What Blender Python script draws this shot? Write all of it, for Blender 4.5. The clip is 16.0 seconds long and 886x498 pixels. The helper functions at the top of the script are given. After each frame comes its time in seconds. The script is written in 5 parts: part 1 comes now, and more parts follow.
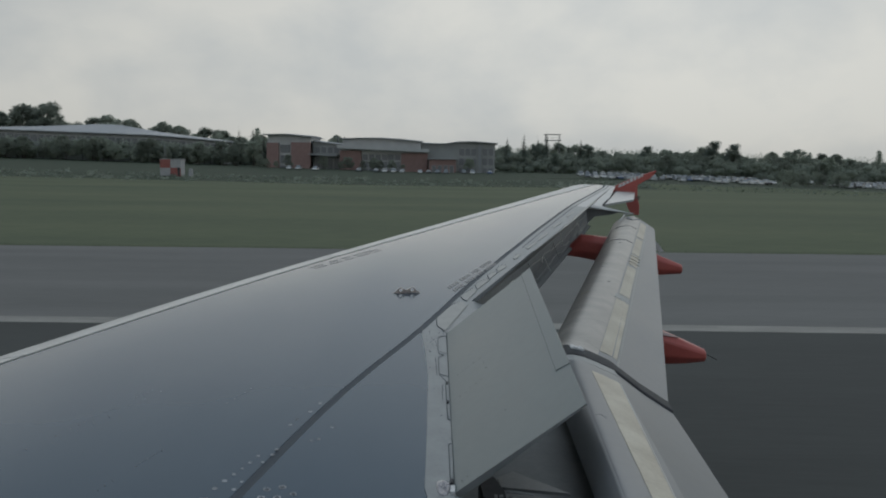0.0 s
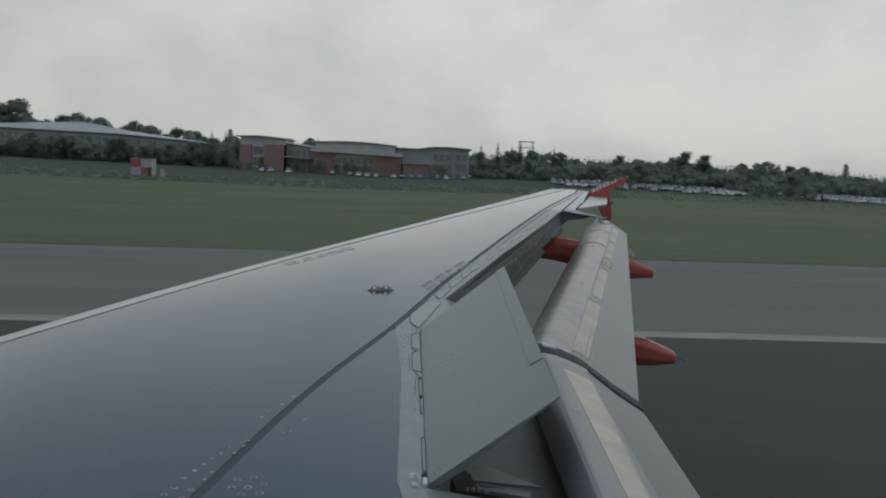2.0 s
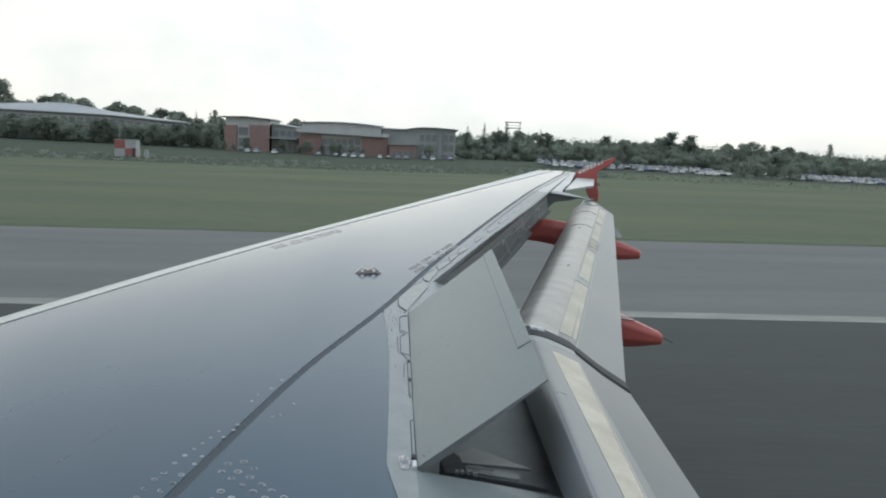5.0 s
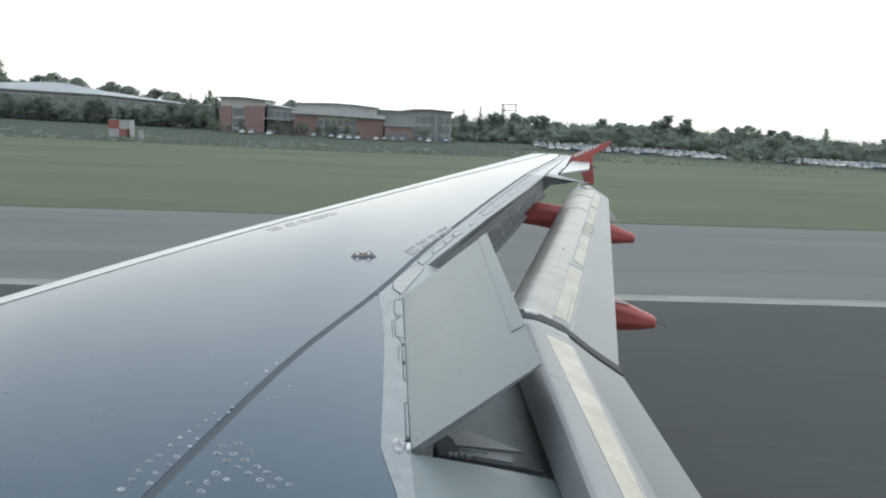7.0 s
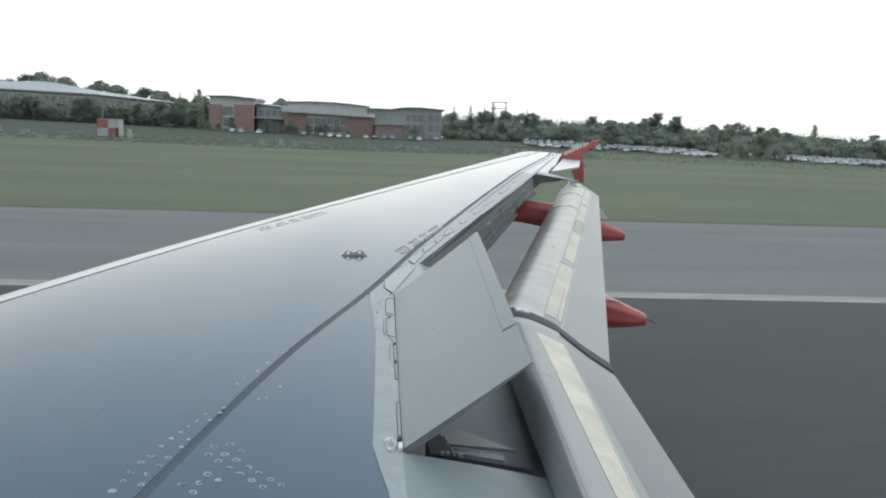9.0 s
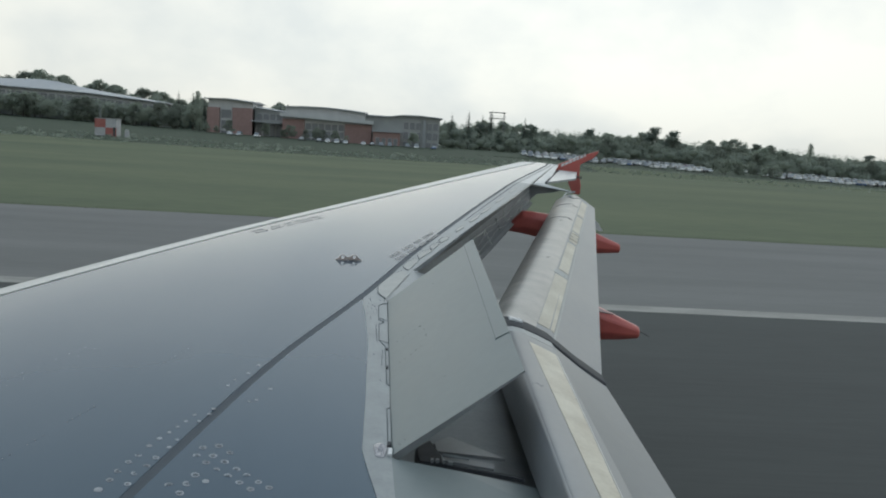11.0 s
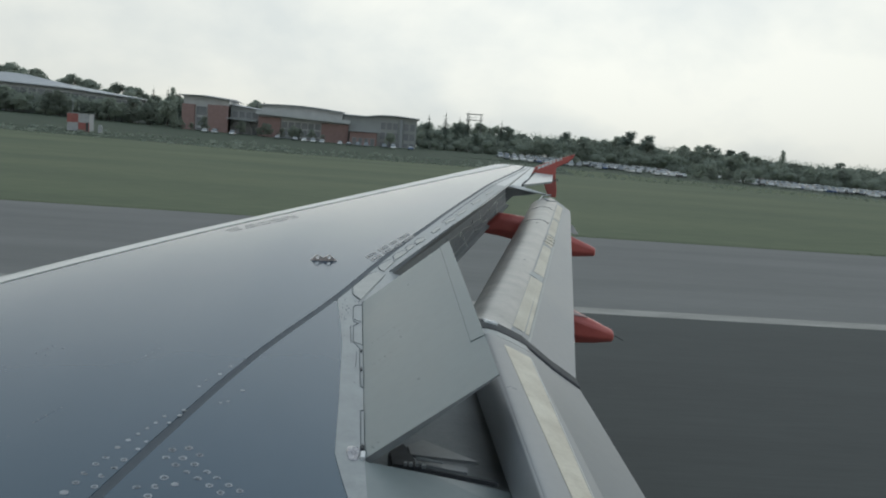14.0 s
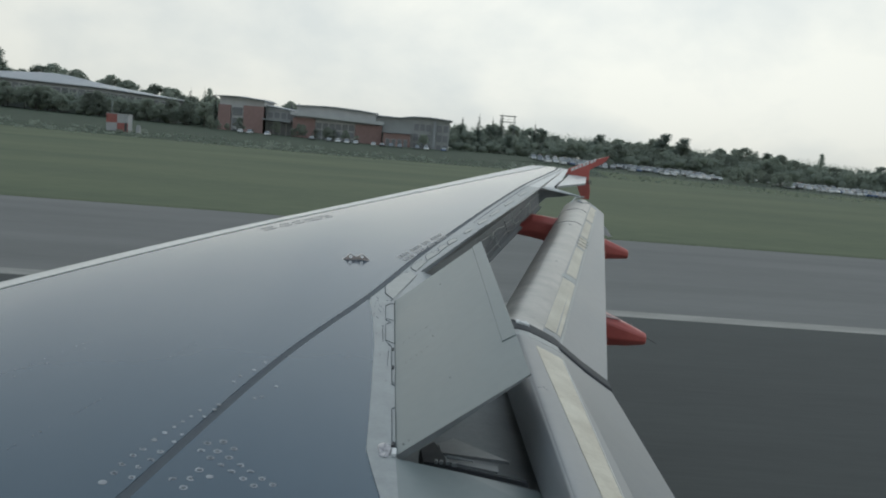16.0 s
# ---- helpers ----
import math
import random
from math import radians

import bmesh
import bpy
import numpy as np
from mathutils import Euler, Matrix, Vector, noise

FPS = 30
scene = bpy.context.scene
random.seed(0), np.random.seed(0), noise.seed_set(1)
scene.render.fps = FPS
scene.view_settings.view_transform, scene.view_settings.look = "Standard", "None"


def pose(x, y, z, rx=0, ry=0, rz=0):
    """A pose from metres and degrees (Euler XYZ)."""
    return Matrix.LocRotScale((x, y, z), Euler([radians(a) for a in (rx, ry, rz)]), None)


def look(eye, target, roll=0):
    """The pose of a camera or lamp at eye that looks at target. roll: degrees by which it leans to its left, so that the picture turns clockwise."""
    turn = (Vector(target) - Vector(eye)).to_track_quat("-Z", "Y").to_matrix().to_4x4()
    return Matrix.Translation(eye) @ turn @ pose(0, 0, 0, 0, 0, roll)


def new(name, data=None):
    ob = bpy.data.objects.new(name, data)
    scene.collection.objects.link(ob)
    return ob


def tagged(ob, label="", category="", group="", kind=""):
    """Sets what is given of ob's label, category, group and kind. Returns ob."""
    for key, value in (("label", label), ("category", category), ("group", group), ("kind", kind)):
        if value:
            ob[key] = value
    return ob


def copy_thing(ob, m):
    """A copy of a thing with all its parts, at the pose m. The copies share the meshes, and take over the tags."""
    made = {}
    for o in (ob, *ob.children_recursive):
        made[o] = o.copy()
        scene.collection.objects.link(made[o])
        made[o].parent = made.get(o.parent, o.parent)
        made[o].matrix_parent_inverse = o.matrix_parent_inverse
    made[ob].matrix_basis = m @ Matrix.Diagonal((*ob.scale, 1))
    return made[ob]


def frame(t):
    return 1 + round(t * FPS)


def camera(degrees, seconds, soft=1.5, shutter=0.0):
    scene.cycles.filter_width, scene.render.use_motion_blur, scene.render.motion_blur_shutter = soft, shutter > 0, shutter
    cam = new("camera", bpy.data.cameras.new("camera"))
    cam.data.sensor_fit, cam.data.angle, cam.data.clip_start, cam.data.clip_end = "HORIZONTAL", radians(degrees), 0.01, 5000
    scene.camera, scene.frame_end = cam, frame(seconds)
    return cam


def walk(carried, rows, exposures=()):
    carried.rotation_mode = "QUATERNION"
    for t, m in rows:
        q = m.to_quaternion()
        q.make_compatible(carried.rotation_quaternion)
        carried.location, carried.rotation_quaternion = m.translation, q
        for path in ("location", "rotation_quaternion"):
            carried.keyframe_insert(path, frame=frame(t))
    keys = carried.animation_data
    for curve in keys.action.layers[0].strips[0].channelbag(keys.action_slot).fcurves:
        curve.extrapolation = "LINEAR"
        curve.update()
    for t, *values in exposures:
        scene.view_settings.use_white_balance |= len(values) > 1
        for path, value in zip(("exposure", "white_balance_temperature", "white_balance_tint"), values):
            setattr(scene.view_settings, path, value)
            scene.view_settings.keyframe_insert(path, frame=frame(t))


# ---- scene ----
cam = camera(56.1, 16.0, soft=2.0)
PATH = [
    (0, (0.036, -0.014, 4.439), (-0.018, 1.976, 4.249), 0.5),
    (0.5, (0.025, -0.024, 4.432), (0.006, 1.968, 4.244), 0.5),
    (1, (0.024, -0.007, 4.381), (0.028, 1.986, 4.213), 0.8),
    (1.5, (0.021, -0.024, 4.389), (0.02, 1.969, 4.22), 1.3),
    (2, (0.021, -0.022, 4.38), (0.033, 1.97, 4.204), 1.6),
    (2.5, (0.022, -0.019, 4.398), (0.037, 1.973, 4.212), 1.7),
    (3, (0.024, -0.027, 4.398), (0.051, 1.964, 4.203), 1.8),
    (3.5, (0.01, -0.028, 4.378), (0.05, 1.961, 4.177), 1.9),
    (4, (0.011, -0.024, 4.392), (0.053, 1.965, 4.184), 1.6),
    (6.5, (0.014, -0.033, 4.399), (0.06, 1.951, 4.149), 1.5),
    (7, (0.016, -0.035, 4.406), (0.073, 1.946, 4.143), 1.8),
    (7.5, (0.021, -0.034, 4.412), (0.089, 1.947, 4.142), 1.7),
    (8, (0.018, -0.031, 4.41), (0.102, 1.949, 4.138), 1.5),
    (8.5, (0.018, -0.019, 4.401), (0.107, 1.962, 4.136), 1.5),
    (9, (0.016, -0.037, 4.411), (0.095, 1.944, 4.144), 1.6),
    (11.5, (0.014, -0.026, 4.397), (0.108, 1.958, 4.158), 3.3),
    (12, (0.017, -0.023, 4.397), (0.11, 1.961, 4.162), 3.3),
    (12.5, (0.013, -0.023, 4.401), (0.113, 1.96, 4.159), 3.7),
    (13, (0.017, -0.018, 4.396), (0.139, 1.964, 4.16), 3.7),
    (13.5, (0.016, -0.007, 4.396), (0.16, 1.973, 4.155), 3.9),
    (14, (0.012, -0.007, 4.401), (0.162, 1.973, 4.161), 4.1),
    (14.5, (0.012, -0.005, 4.391), (0.154, 1.976, 4.156), 4.2),
    (15, (0.017, -0.018, 4.393), (0.127, 1.965, 4.155), 4.8),
    (15.5, (0.012, -0.027, 4.392), (0.099, 1.957, 4.153), 4.6),
    (16, (0.009, -0.027, 4.393), (0.082, 1.957, 4.151), 4.4),
]
EXPOSURES = [(0, 0.04, 6400, 8), (1.6, 0.06, 6400, 8), (2, 0.04, 6400, 8), (2.3, -0.25, 6250, 5), (2.5, -0.5, 6100, 3), (3.0, -0.33, 6050, 2), (3.5, 0.02, 6130, 3), (4, 0.36, 6330, 6), (6.5, 1.34, 6450, 7), (9, 1.26, 6450, 7), (11.5, 0.63, 6390, 5), (13, 0.61, 6390, 5), (16, 0.56, 6390, 5)]
walk(cam, [(t, look(eye, target, roll)) for t, eye, target, roll in PATH], EXPOSURES)

# ---- light ----
SUN_EL, SUN_AZ = radians(33), radians(13)      # the sun stands ahead of the lens, a little aft
SUN_WAY = Vector((math.sin(SUN_AZ) * math.cos(SUN_EL), math.cos(SUN_AZ) * math.cos(SUN_EL), math.sin(SUN_EL)))
sun = new("sun", bpy.data.lights.new("sun", "SUN"))
sun.data.energy, sun.data.angle, sun.data.color = 0.58, radians(112), (1.0, 0.95, 0.87)
sun.matrix_world = look(SUN_WAY * 50, (0, 0, 0))

world = bpy.data.worlds.new("overcast")
scene.world = world
world.use_nodes = True
wt = world.node_tree
wt.nodes.clear()


def wnode(kind, **sets):
    n = wt.nodes.new(kind)
    for k, v in sets.items():
        n.inputs[k.replace("_", " ")].default_value = v
    return n


sky = wt.nodes.new("ShaderNodeTexSky")
sky.sky_type, sky.sun_disc = "NISHITA", False
sky.sun_elevation, sky.sun_rotation = SUN_EL, SUN_AZ
sky.dust_density, sky.air_density, sky.ozone_density = 6.0, 1.0, 1.0
way = wt.nodes.new("ShaderNodeTexCoord")
squash = wt.nodes.new("ShaderNodeMapping")
squash.inputs["Scale"].default_value = (2.4, 2.4, 4.0)
squash.inputs["Location"].default_value = (1.3, 0.1, 0.6)
wt.links.new(way.outputs["Generated"], squash.inputs["Vector"])
puffs = wnode("ShaderNodeTexNoise", Scale=1.7, Detail=10.0, Roughness=0.52, Distortion=0.15)
wt.links.new(squash.outputs[0], puffs.inputs["Vector"])
deck = wt.nodes.new("ShaderNodeValToRGB")     # cloud cover: thin gaps to thick grey
deck.color_ramp.elements[0].position, deck.color_ramp.elements[0].color = 0.38, (2.04, 2.11, 2.12, 1)
deck.color_ramp.elements[1].position, deck.color_ramp.elements[1].color = 0.60, (2.54, 2.52, 2.40, 1)
wt.links.new(puffs.outputs[0], deck.inputs[0])
grey = wt.nodes.new("ShaderNodeHueSaturation")
grey.inputs["Saturation"].default_value = 0.32
wt.links.new(sky.outputs[0], grey.inputs["Color"])
cover = wt.nodes.new("ShaderNodeMix")
cover.data_type, cover.blend_type = "RGBA", "MULTIPLY"
cover.inputs[0].default_value = 1.0
soft = wt.nodes.new("ShaderNodeGamma")         # thick cloud evens the sky out
soft.inputs["Gamma"].default_value = 0.12
wt.links.new(grey.outputs[0], soft.inputs["Color"])
wt.links.new(soft.outputs[0], cover.inputs[6])
wt.links.new(deck.outputs[0], cover.inputs[7])
# the deck is thicker and bluer overhead than towards the bright rim of the sky
split = wt.nodes.new("ShaderNodeSeparateXYZ")
wt.links.new(way.outputs["Generated"], split.inputs[0])
height = wt.nodes.new("ShaderNodeValToRGB")
height.color_ramp.interpolation = "EASE"
height.color_ramp.elements[0].position, height.color_ramp.elements[0].color = 0.14, (1, 1, 1, 1)
height.color_ramp.elements[1].position, height.color_ramp.elements[1].color = 0.56, (0.545, 0.65, 0.81, 1)
wt.links.new(split.outputs["Z"], height.inputs[0])
dome = wt.nodes.new("ShaderNodeMix")
dome.data_type, dome.blend_type = "RGBA", "MULTIPLY"
dome.inputs[0].default_value = 1.0
wt.links.new(cover.outputs[2], dome.inputs[6])
wt.links.new(height.outputs[0], dome.inputs[7])
glow = wnode("ShaderNodeBackground", Strength=0.178)
wt.links.new(dome.outputs[2], glow.inputs["Color"])
wt.links.new(glow.outputs[0], wt.nodes.new("ShaderNodeOutputWorld").inputs["Surface"])


# ---- materials ----
def surface(name, low, high, scale=3.0, rough=0.5, metal=0.0, fine=60.0, bump=0.05, stretch=(1, 1, 1), spread=0.12, coat=0.0, spot=None, spec=0.5):
    """A painted, rubber, metal or ground surface: two colours blended by coarse and fine noise, uneven gloss and fine relief."""
    m = bpy.data.materials.new(name)
    m.use_nodes = True
    t = m.node_tree
    b = t.nodes["Principled BSDF"]
    co = t.nodes.new("ShaderNodeTexCoord")
    mp = t.nodes.new("ShaderNodeMapping")
    mp.inputs["Scale"].default_value = stretch
    t.links.new(co.outputs["Object"], mp.inputs["Vector"])

    def noise_of(s, detail):
        n = t.nodes.new("ShaderNodeTexNoise")
        n.inputs["Scale"].default_value, n.inputs["Detail"].default_value = s, detail
        t.links.new(mp.outputs[0], n.inputs["Vector"])
        return n
    a, f = noise_of(scale, 5.0), noise_of(fine, 3.0)
    add = t.nodes.new("ShaderNodeMath")
    add.operation = "MULTIPLY_ADD"
    add.inputs[1].default_value = 0.35
    t.links.new(f.outputs[0], add.inputs[0])
    t.links.new(a.outputs[0], add.inputs[2])
    ramp = t.nodes.new("ShaderNodeValToRGB")
    ramp.color_ramp.elements[0].position, ramp.color_ramp.elements[0].color = 0.45, (*low, 1)
    ramp.color_ramp.elements[1].position, ramp.color_ramp.elements[1].color = 0.88, (*high, 1)
    t.links.new(add.outputs[0], ramp.inputs[0])
    last = ramp.outputs[0]
    if spot:                                    # shifts from piece to piece
        info = t.nodes.new("ShaderNodeObjectInfo")
        hsv = t.nodes.new("ShaderNodeHueSaturation")
        val = t.nodes.new("ShaderNodeMapRange")
        val.inputs["To Min"].default_value, val.inputs["To Max"].default_value = 1 - spot, 1 + spot
        t.links.new(info.outputs["Random"], val.inputs["Value"])
        t.links.new(val.outputs[0], hsv.inputs["Value"])
        t.links.new(last, hsv.inputs["Color"])
        last = hsv.outputs[0]
    t.links.new(last, b.inputs["Base Color"])
    gl = t.nodes.new("ShaderNodeMapRange")
    gl.inputs["To Min"].default_value, gl.inputs["To Max"].default_value = max(rough - spread, 0.02), rough + spread
    t.links.new(a.outputs[0], gl.inputs["Value"])
    t.links.new(gl.outputs[0], b.inputs["Roughness"])
    b.inputs["Metallic"].default_value = metal
    b.inputs["Coat Weight"].default_value = coat
    b.inputs["Specular IOR Level"].default_value = spec
    bp = t.nodes.new("ShaderNodeBump")
    bp.inputs["Strength"].default_value, bp.inputs["Distance"].default_value = bump, 0.01
    t.links.new(f.outputs[0], bp.inputs["Height"])
    t.links.new(bp.outputs[0], b.inputs["Normal"])
    return m


def let_light_through(m, share):
    """Thin leaves pass part of the light on."""
    t = m.node_tree
    b, o = t.nodes["Principled BSDF"], t.nodes["Material Output"]
    tr = t.nodes.new("ShaderNodeBsdfTranslucent")
    mx = t.nodes.new("ShaderNodeAddShader")
    dim = t.nodes.new("ShaderNodeMix")
    dim.data_type, dim.blend_type = "RGBA", "MULTIPLY"
    dim.inputs[0].default_value, dim.inputs[7].default_value = 1.0, (share, share, share, 1)
    t.links.new(b.inputs["Base Color"].links[0].from_socket, dim.inputs[6])
    t.links.new(dim.outputs[2], tr.inputs["Color"])
    t.links.new(b.outputs[0], mx.inputs[0])
    t.links.new(tr.outputs[0], mx.inputs[1])
    t.links.new(mx.outputs[0], o.inputs["Surface"])


# blue of the mirrored sky is put into this base and the specular tint
SKIN = surface("sky_blued_gloss_paint", (0.026, 0.052, 0.078), (0.040, 0.067, 0.096), 0.9, 0.15, 0.0, 1.3, 0.3, (1, 0.5, 1), 0.05, spec=0.5)
SKIN.node_tree.nodes["Principled BSDF"].inputs["Specular Tint"].default_value = (0.66, 0.855, 0.985, 1)
PANEL = surface("grey_satin_paint", (0.160, 0.192, 0.191), (0.194, 0.227, 0.225), 1.6, 0.40, 0.0, 14, 0.002, spread=0.1)
FLAP = surface("blue_grey_satin_paint", (0.180, 0.194, 0.203), (0.215, 0.229, 0.237), 1.6, 0.40, 0.0, 14, 0.002, spread=0.1)
STRIP = surface("scuffed_pale_grey_paint", (0.225, 0.245, 0.247), (0.315, 0.335, 0.335), 7.0, 0.4, 0.1, 50, 0.05)
BARE = surface("bare_scuffed_alloy", (0.20, 0.188, 0.168), (0.44, 0.42, 0.38), 3.5, 0.34, 0.1, 30, 0.04, (0.8, 1.6, 0.8), 0.14)
WHITE = surface("edge_white_paint", (0.395, 0.408, 0.405), (0.54, 0.55, 0.54), 4.0, 0.35, 0.15, 60, 0.03)
CREAM = surface("cream_rub_strip", (0.40, 0.36, 0.28), (0.62, 0.585, 0.485), 3.0, 0.5, 0.1, 50, 0.05)
SEAM = surface("dark_sealant", (0.058, 0.074, 0.088), (0.078, 0.095, 0.110), 6.0, 0.6, 0.0, 60, 0.05, spec=0.25)
RUBBER = surface("black_rubber_seal", (0.05, 0.052, 0.055), (0.085, 0.088, 0.092), 6.0, 0.7, 0.0, 60, 0.1, spec=0.2)
# no darker than the panels: veiling haze over the bay is lifted into the colour
BAY = surface("haze_lifted_bay_primer", (0.17, 0.185, 0.19), (0.24, 0.255, 0.26), 4.0, 0.6, 0.0, 30, 0.1)
UNDER = surface("grey_spoiler_underside", (0.20, 0.21, 0.21), (0.27, 0.28, 0.28), 3.0, 0.5, 0.0, 30, 0.05)
COVER = surface("worn_cover_paint", (0.275, 0.285, 0.272), (0.375, 0.383, 0.362), 9.0, 0.4, 0.05, 50, 0.05)
PATCH = surface("crumpled_foil", (0.22, 0.225, 0.245), (0.33, 0.33, 0.35), 12.0, 0.22, 0.5, 60, 0.1)
PIPE = surface("dull_steel_pipe", (0.11, 0.115, 0.12), (0.22, 0.22, 0.22), 8.0, 0.5, 0.3)
RED = surface("orange_red_paint", (0.46, 0.10, 0.082), (0.57, 0.14, 0.115), 2.0, 0.35, 0.0, 40, 0.02)
LETTER = surface("white_marking_paint", (0.65, 0.65, 0.64), (0.8, 0.8, 0.78), 9.0, 0.5)
STENCIL = surface("dark_stencil_paint", (0.06, 0.068, 0.082), (0.10, 0.11, 0.125), 9.0, 0.5)
FADED = surface("faded_stencil_paint", (0.09, 0.10, 0.115), (0.12, 0.132, 0.148), 9.0, 0.3)
FITTING = surface("brown_steel_fitting", (0.42, 0.34, 0.30), (0.55, 0.46, 0.41), 9.0, 0.45, 0.2)
CAP = surface("worn_fastener_cap", (0.203, 0.222, 0.242), (0.328, 0.347, 0.367), 30.0, 0.4, 0.3, spot=0.25)
SHELL = surface("white_fuselage_paint", (0.66, 0.67, 0.68), (0.74, 0.74, 0.74), 1.0, 0.35)
ASPHALT = surface("runway_asphalt", (0.058, 0.063, 0.062), (0.080, 0.086, 0.083), 0.35, 0.8, 0.0, 9.0, 0.4, (0.12, 1.0, 1.0), spec=0.12)
SHOULDER = surface("shoulder_asphalt", (0.144, 0.147, 0.142), (0.195, 0.197, 0.189), 0.3, 0.85, 0.0, 7.0, 0.4, (0.15, 1.0, 1.0), spec=0.12)
LINE = surface("worn_runway_paint", (0.17, 0.17, 0.155), (0.29, 0.288, 0.262), 1.2, 0.7, 0.0, 12.0, 0.2, (0.5, 1, 1))
GRASS = surface("mown_grass", (0.084, 0.109, 0.065), (0.145, 0.166, 0.101), 0.045, 0.9, 0.0, 1.1, 0.6, (0.45, 1, 1), spec=0.12)
ROUGH = surface("rough_bank_grass", (0.06, 0.078, 0.055), (0.085, 0.105, 0.075), 0.2, 0.95, 0.0, 3.0, 0.8, spec=0.12)
FADEDRED = surface("faded_red_panel", (0.30, 0.10, 0.085), (0.40, 0.15, 0.13), 1.0, 0.7)
# paler red for the fairing face that catches the light
LITPINK = surface("lit_face_pink_paint", (0.46, 0.33, 0.31), (0.58, 0.46, 0.44), 5.0, 0.6)
PALE = surface("faded_white_panel", (0.38, 0.39, 0.40), (0.48, 0.48, 0.48), 1.0, 0.7)
# leaf colour lifted above its own tone: distance haze is put into it
LEAF = surface("haze_paled_leaves", (0.122, 0.138, 0.116), (0.160, 0.177, 0.148), 0.22, 0.85, 0.0, 2.0, 0.3, spot=0.22, spec=0.12)
NEEDLE = surface("dark_needles", (0.075, 0.092, 0.08), (0.11, 0.128, 0.108), 0.3, 0.9, 0.0, 2.0, 0.3, spot=0.2, spec=0.12)
# shares above 1 overdo the glow through leaves, lifting tree tone like haze
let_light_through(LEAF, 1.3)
let_light_through(NEEDLE, 1.2)
BARK = surface("grey_bark", (0.07, 0.06, 0.05), (0.13, 0.115, 0.1), 2.0, 0.9, 0.0, 12.0, 0.6)
BRICK = surface("red_brick_cladding", (0.28, 0.185, 0.17), (0.35, 0.235, 0.215), 0.8, 0.85, 0.0, 6.0, 0.3)
RENDER = surface("pale_cladding", (0.48, 0.49, 0.49), (0.58, 0.59, 0.58), 0.3, 0.6, 0.0, 5.0, 0.1)
# darker than the pale cladding: shade on the office walls sits in this colour
SHADY = surface("green_grey_shade_cladding", (0.30, 0.315, 0.31), (0.37, 0.385, 0.375), 0.3, 0.7, 0.0, 5.0, 0.1)
ROOF = surface("pale_metal_roof", (0.30, 0.32, 0.34), (0.38, 0.40, 0.41), 0.4, 0.5, 0.1, 4.0, 0.1)
DARKROOF = surface("grey_metal_roof", (0.32, 0.33, 0.34), (0.40, 0.41, 0.42), 0.4, 0.6, 0.0, 4.0, 0.1)
# paler than the dark glass: reflected sky is put into the pane colour
FARGLASS = surface("sky_paled_office_glass", (0.18, 0.19, 0.20), (0.23, 0.24, 0.25), 0.3, 0.25, 0.0, 2.0, 0.01, spread=0.04)
GLASS = surface("dark_window_glass", (0.05, 0.056, 0.062), (0.07, 0.077, 0.083), 0.3, 0.10, 0.0, 2.0, 0.01, spread=0.04)
STEEL = surface("galvanised_steel", (0.26, 0.27, 0.27), (0.34, 0.35, 0.35), 2.0, 0.6)
# pale half-metal glass, so sky glints on the windscreens come partly from colour
CARGLASS = surface("sky_bright_car_glass", (0.22, 0.24, 0.25), (0.28, 0.30, 0.31), 0.5, 0.1, 0.5, 2.0, 0.01, spread=0.04)
TYRE = surface("tyre_rubber", (0.025, 0.025, 0.025), (0.045, 0.045, 0.045), 5.0, 0.8)
CARPAINT = [surface("car_paint_" + n, c, tuple(min(1, v * 1.15) for v in c), 2.0, 0.2, 0.0, 20, 0.0, spread=0.05, coat=1.0)
            for n, c in (("white", (0.78, 0.78, 0.77)), ("silver", (0.55, 0.56, 0.57)), ("black", (0.03, 0.03, 0.033)), ("blue", (0.05, 0.09, 0.2)), ("red", (0.3, 0.03, 0.03)), ("grey", (0.16, 0.17, 0.18)))]


# ---- mesh helpers ----
def mesh_of(name, verts, faces, material, smooth=False):
    me = bpy.data.meshes.new(name)
    me.from_pydata([tuple(v) for v in verts], [], faces)
    me.materials.append(material)
    bm = bmesh.new()
    bm.from_mesh(me)
    bmesh.ops.recalc_face_normals(bm, faces=bm.faces)
    bm.to_mesh(me)
    bm.free()
    if smooth:
        for p in me.polygons:
            p.use_smooth = True
        me.set_sharp_from_angle(angle=radians(32))
    return me


def part(name, me, parent, label=""):
    ob = new(name, me)
    ob.parent = parent
    return tagged(ob, label)


def thing(name, label, category, place=(0, 0, 0), group="", kind=""):
    ob = new(name)
    ob.location = place
    return tagged(ob, label, category, group, kind)


def loft(rings, closed=True, caps=True):
    """Verts and faces of a skin over rings of equally many points."""
    n = len(rings[0])
    verts = [p for r in rings for p in r]
    faces = []
    for i in range(len(rings) - 1):
        for j in range(n if closed else n - 1):
            k = (j + 1) % n
            faces.append((i * n + j, i * n + k, (i + 1) * n + k, (i + 1) * n + j))
    if caps and closed:
        faces.append(tuple(range(n)))
        faces.append(tuple((len(rings) - 1) * n + j for j in range(n)))
    return verts, faces


def merged(pieces):
    verts, faces = [], []
    for v, f in pieces:
        k = len(verts)
        verts += v
        faces += [tuple(i + k for i in q) for q in f]
    return verts, faces


def box(x0, x1, y0, y1, z0, z1):
    v = [(x, y, z) for z in (z0, z1) for x, y in ((x0, y0), (x1, y0), (x1, y1), (x0, y1))]
    return v, [(3, 2, 1, 0), (4, 5, 6, 7), (0, 1, 5, 4), (1, 2, 6, 5), (2, 3, 7, 6), (3, 0, 4, 7)]


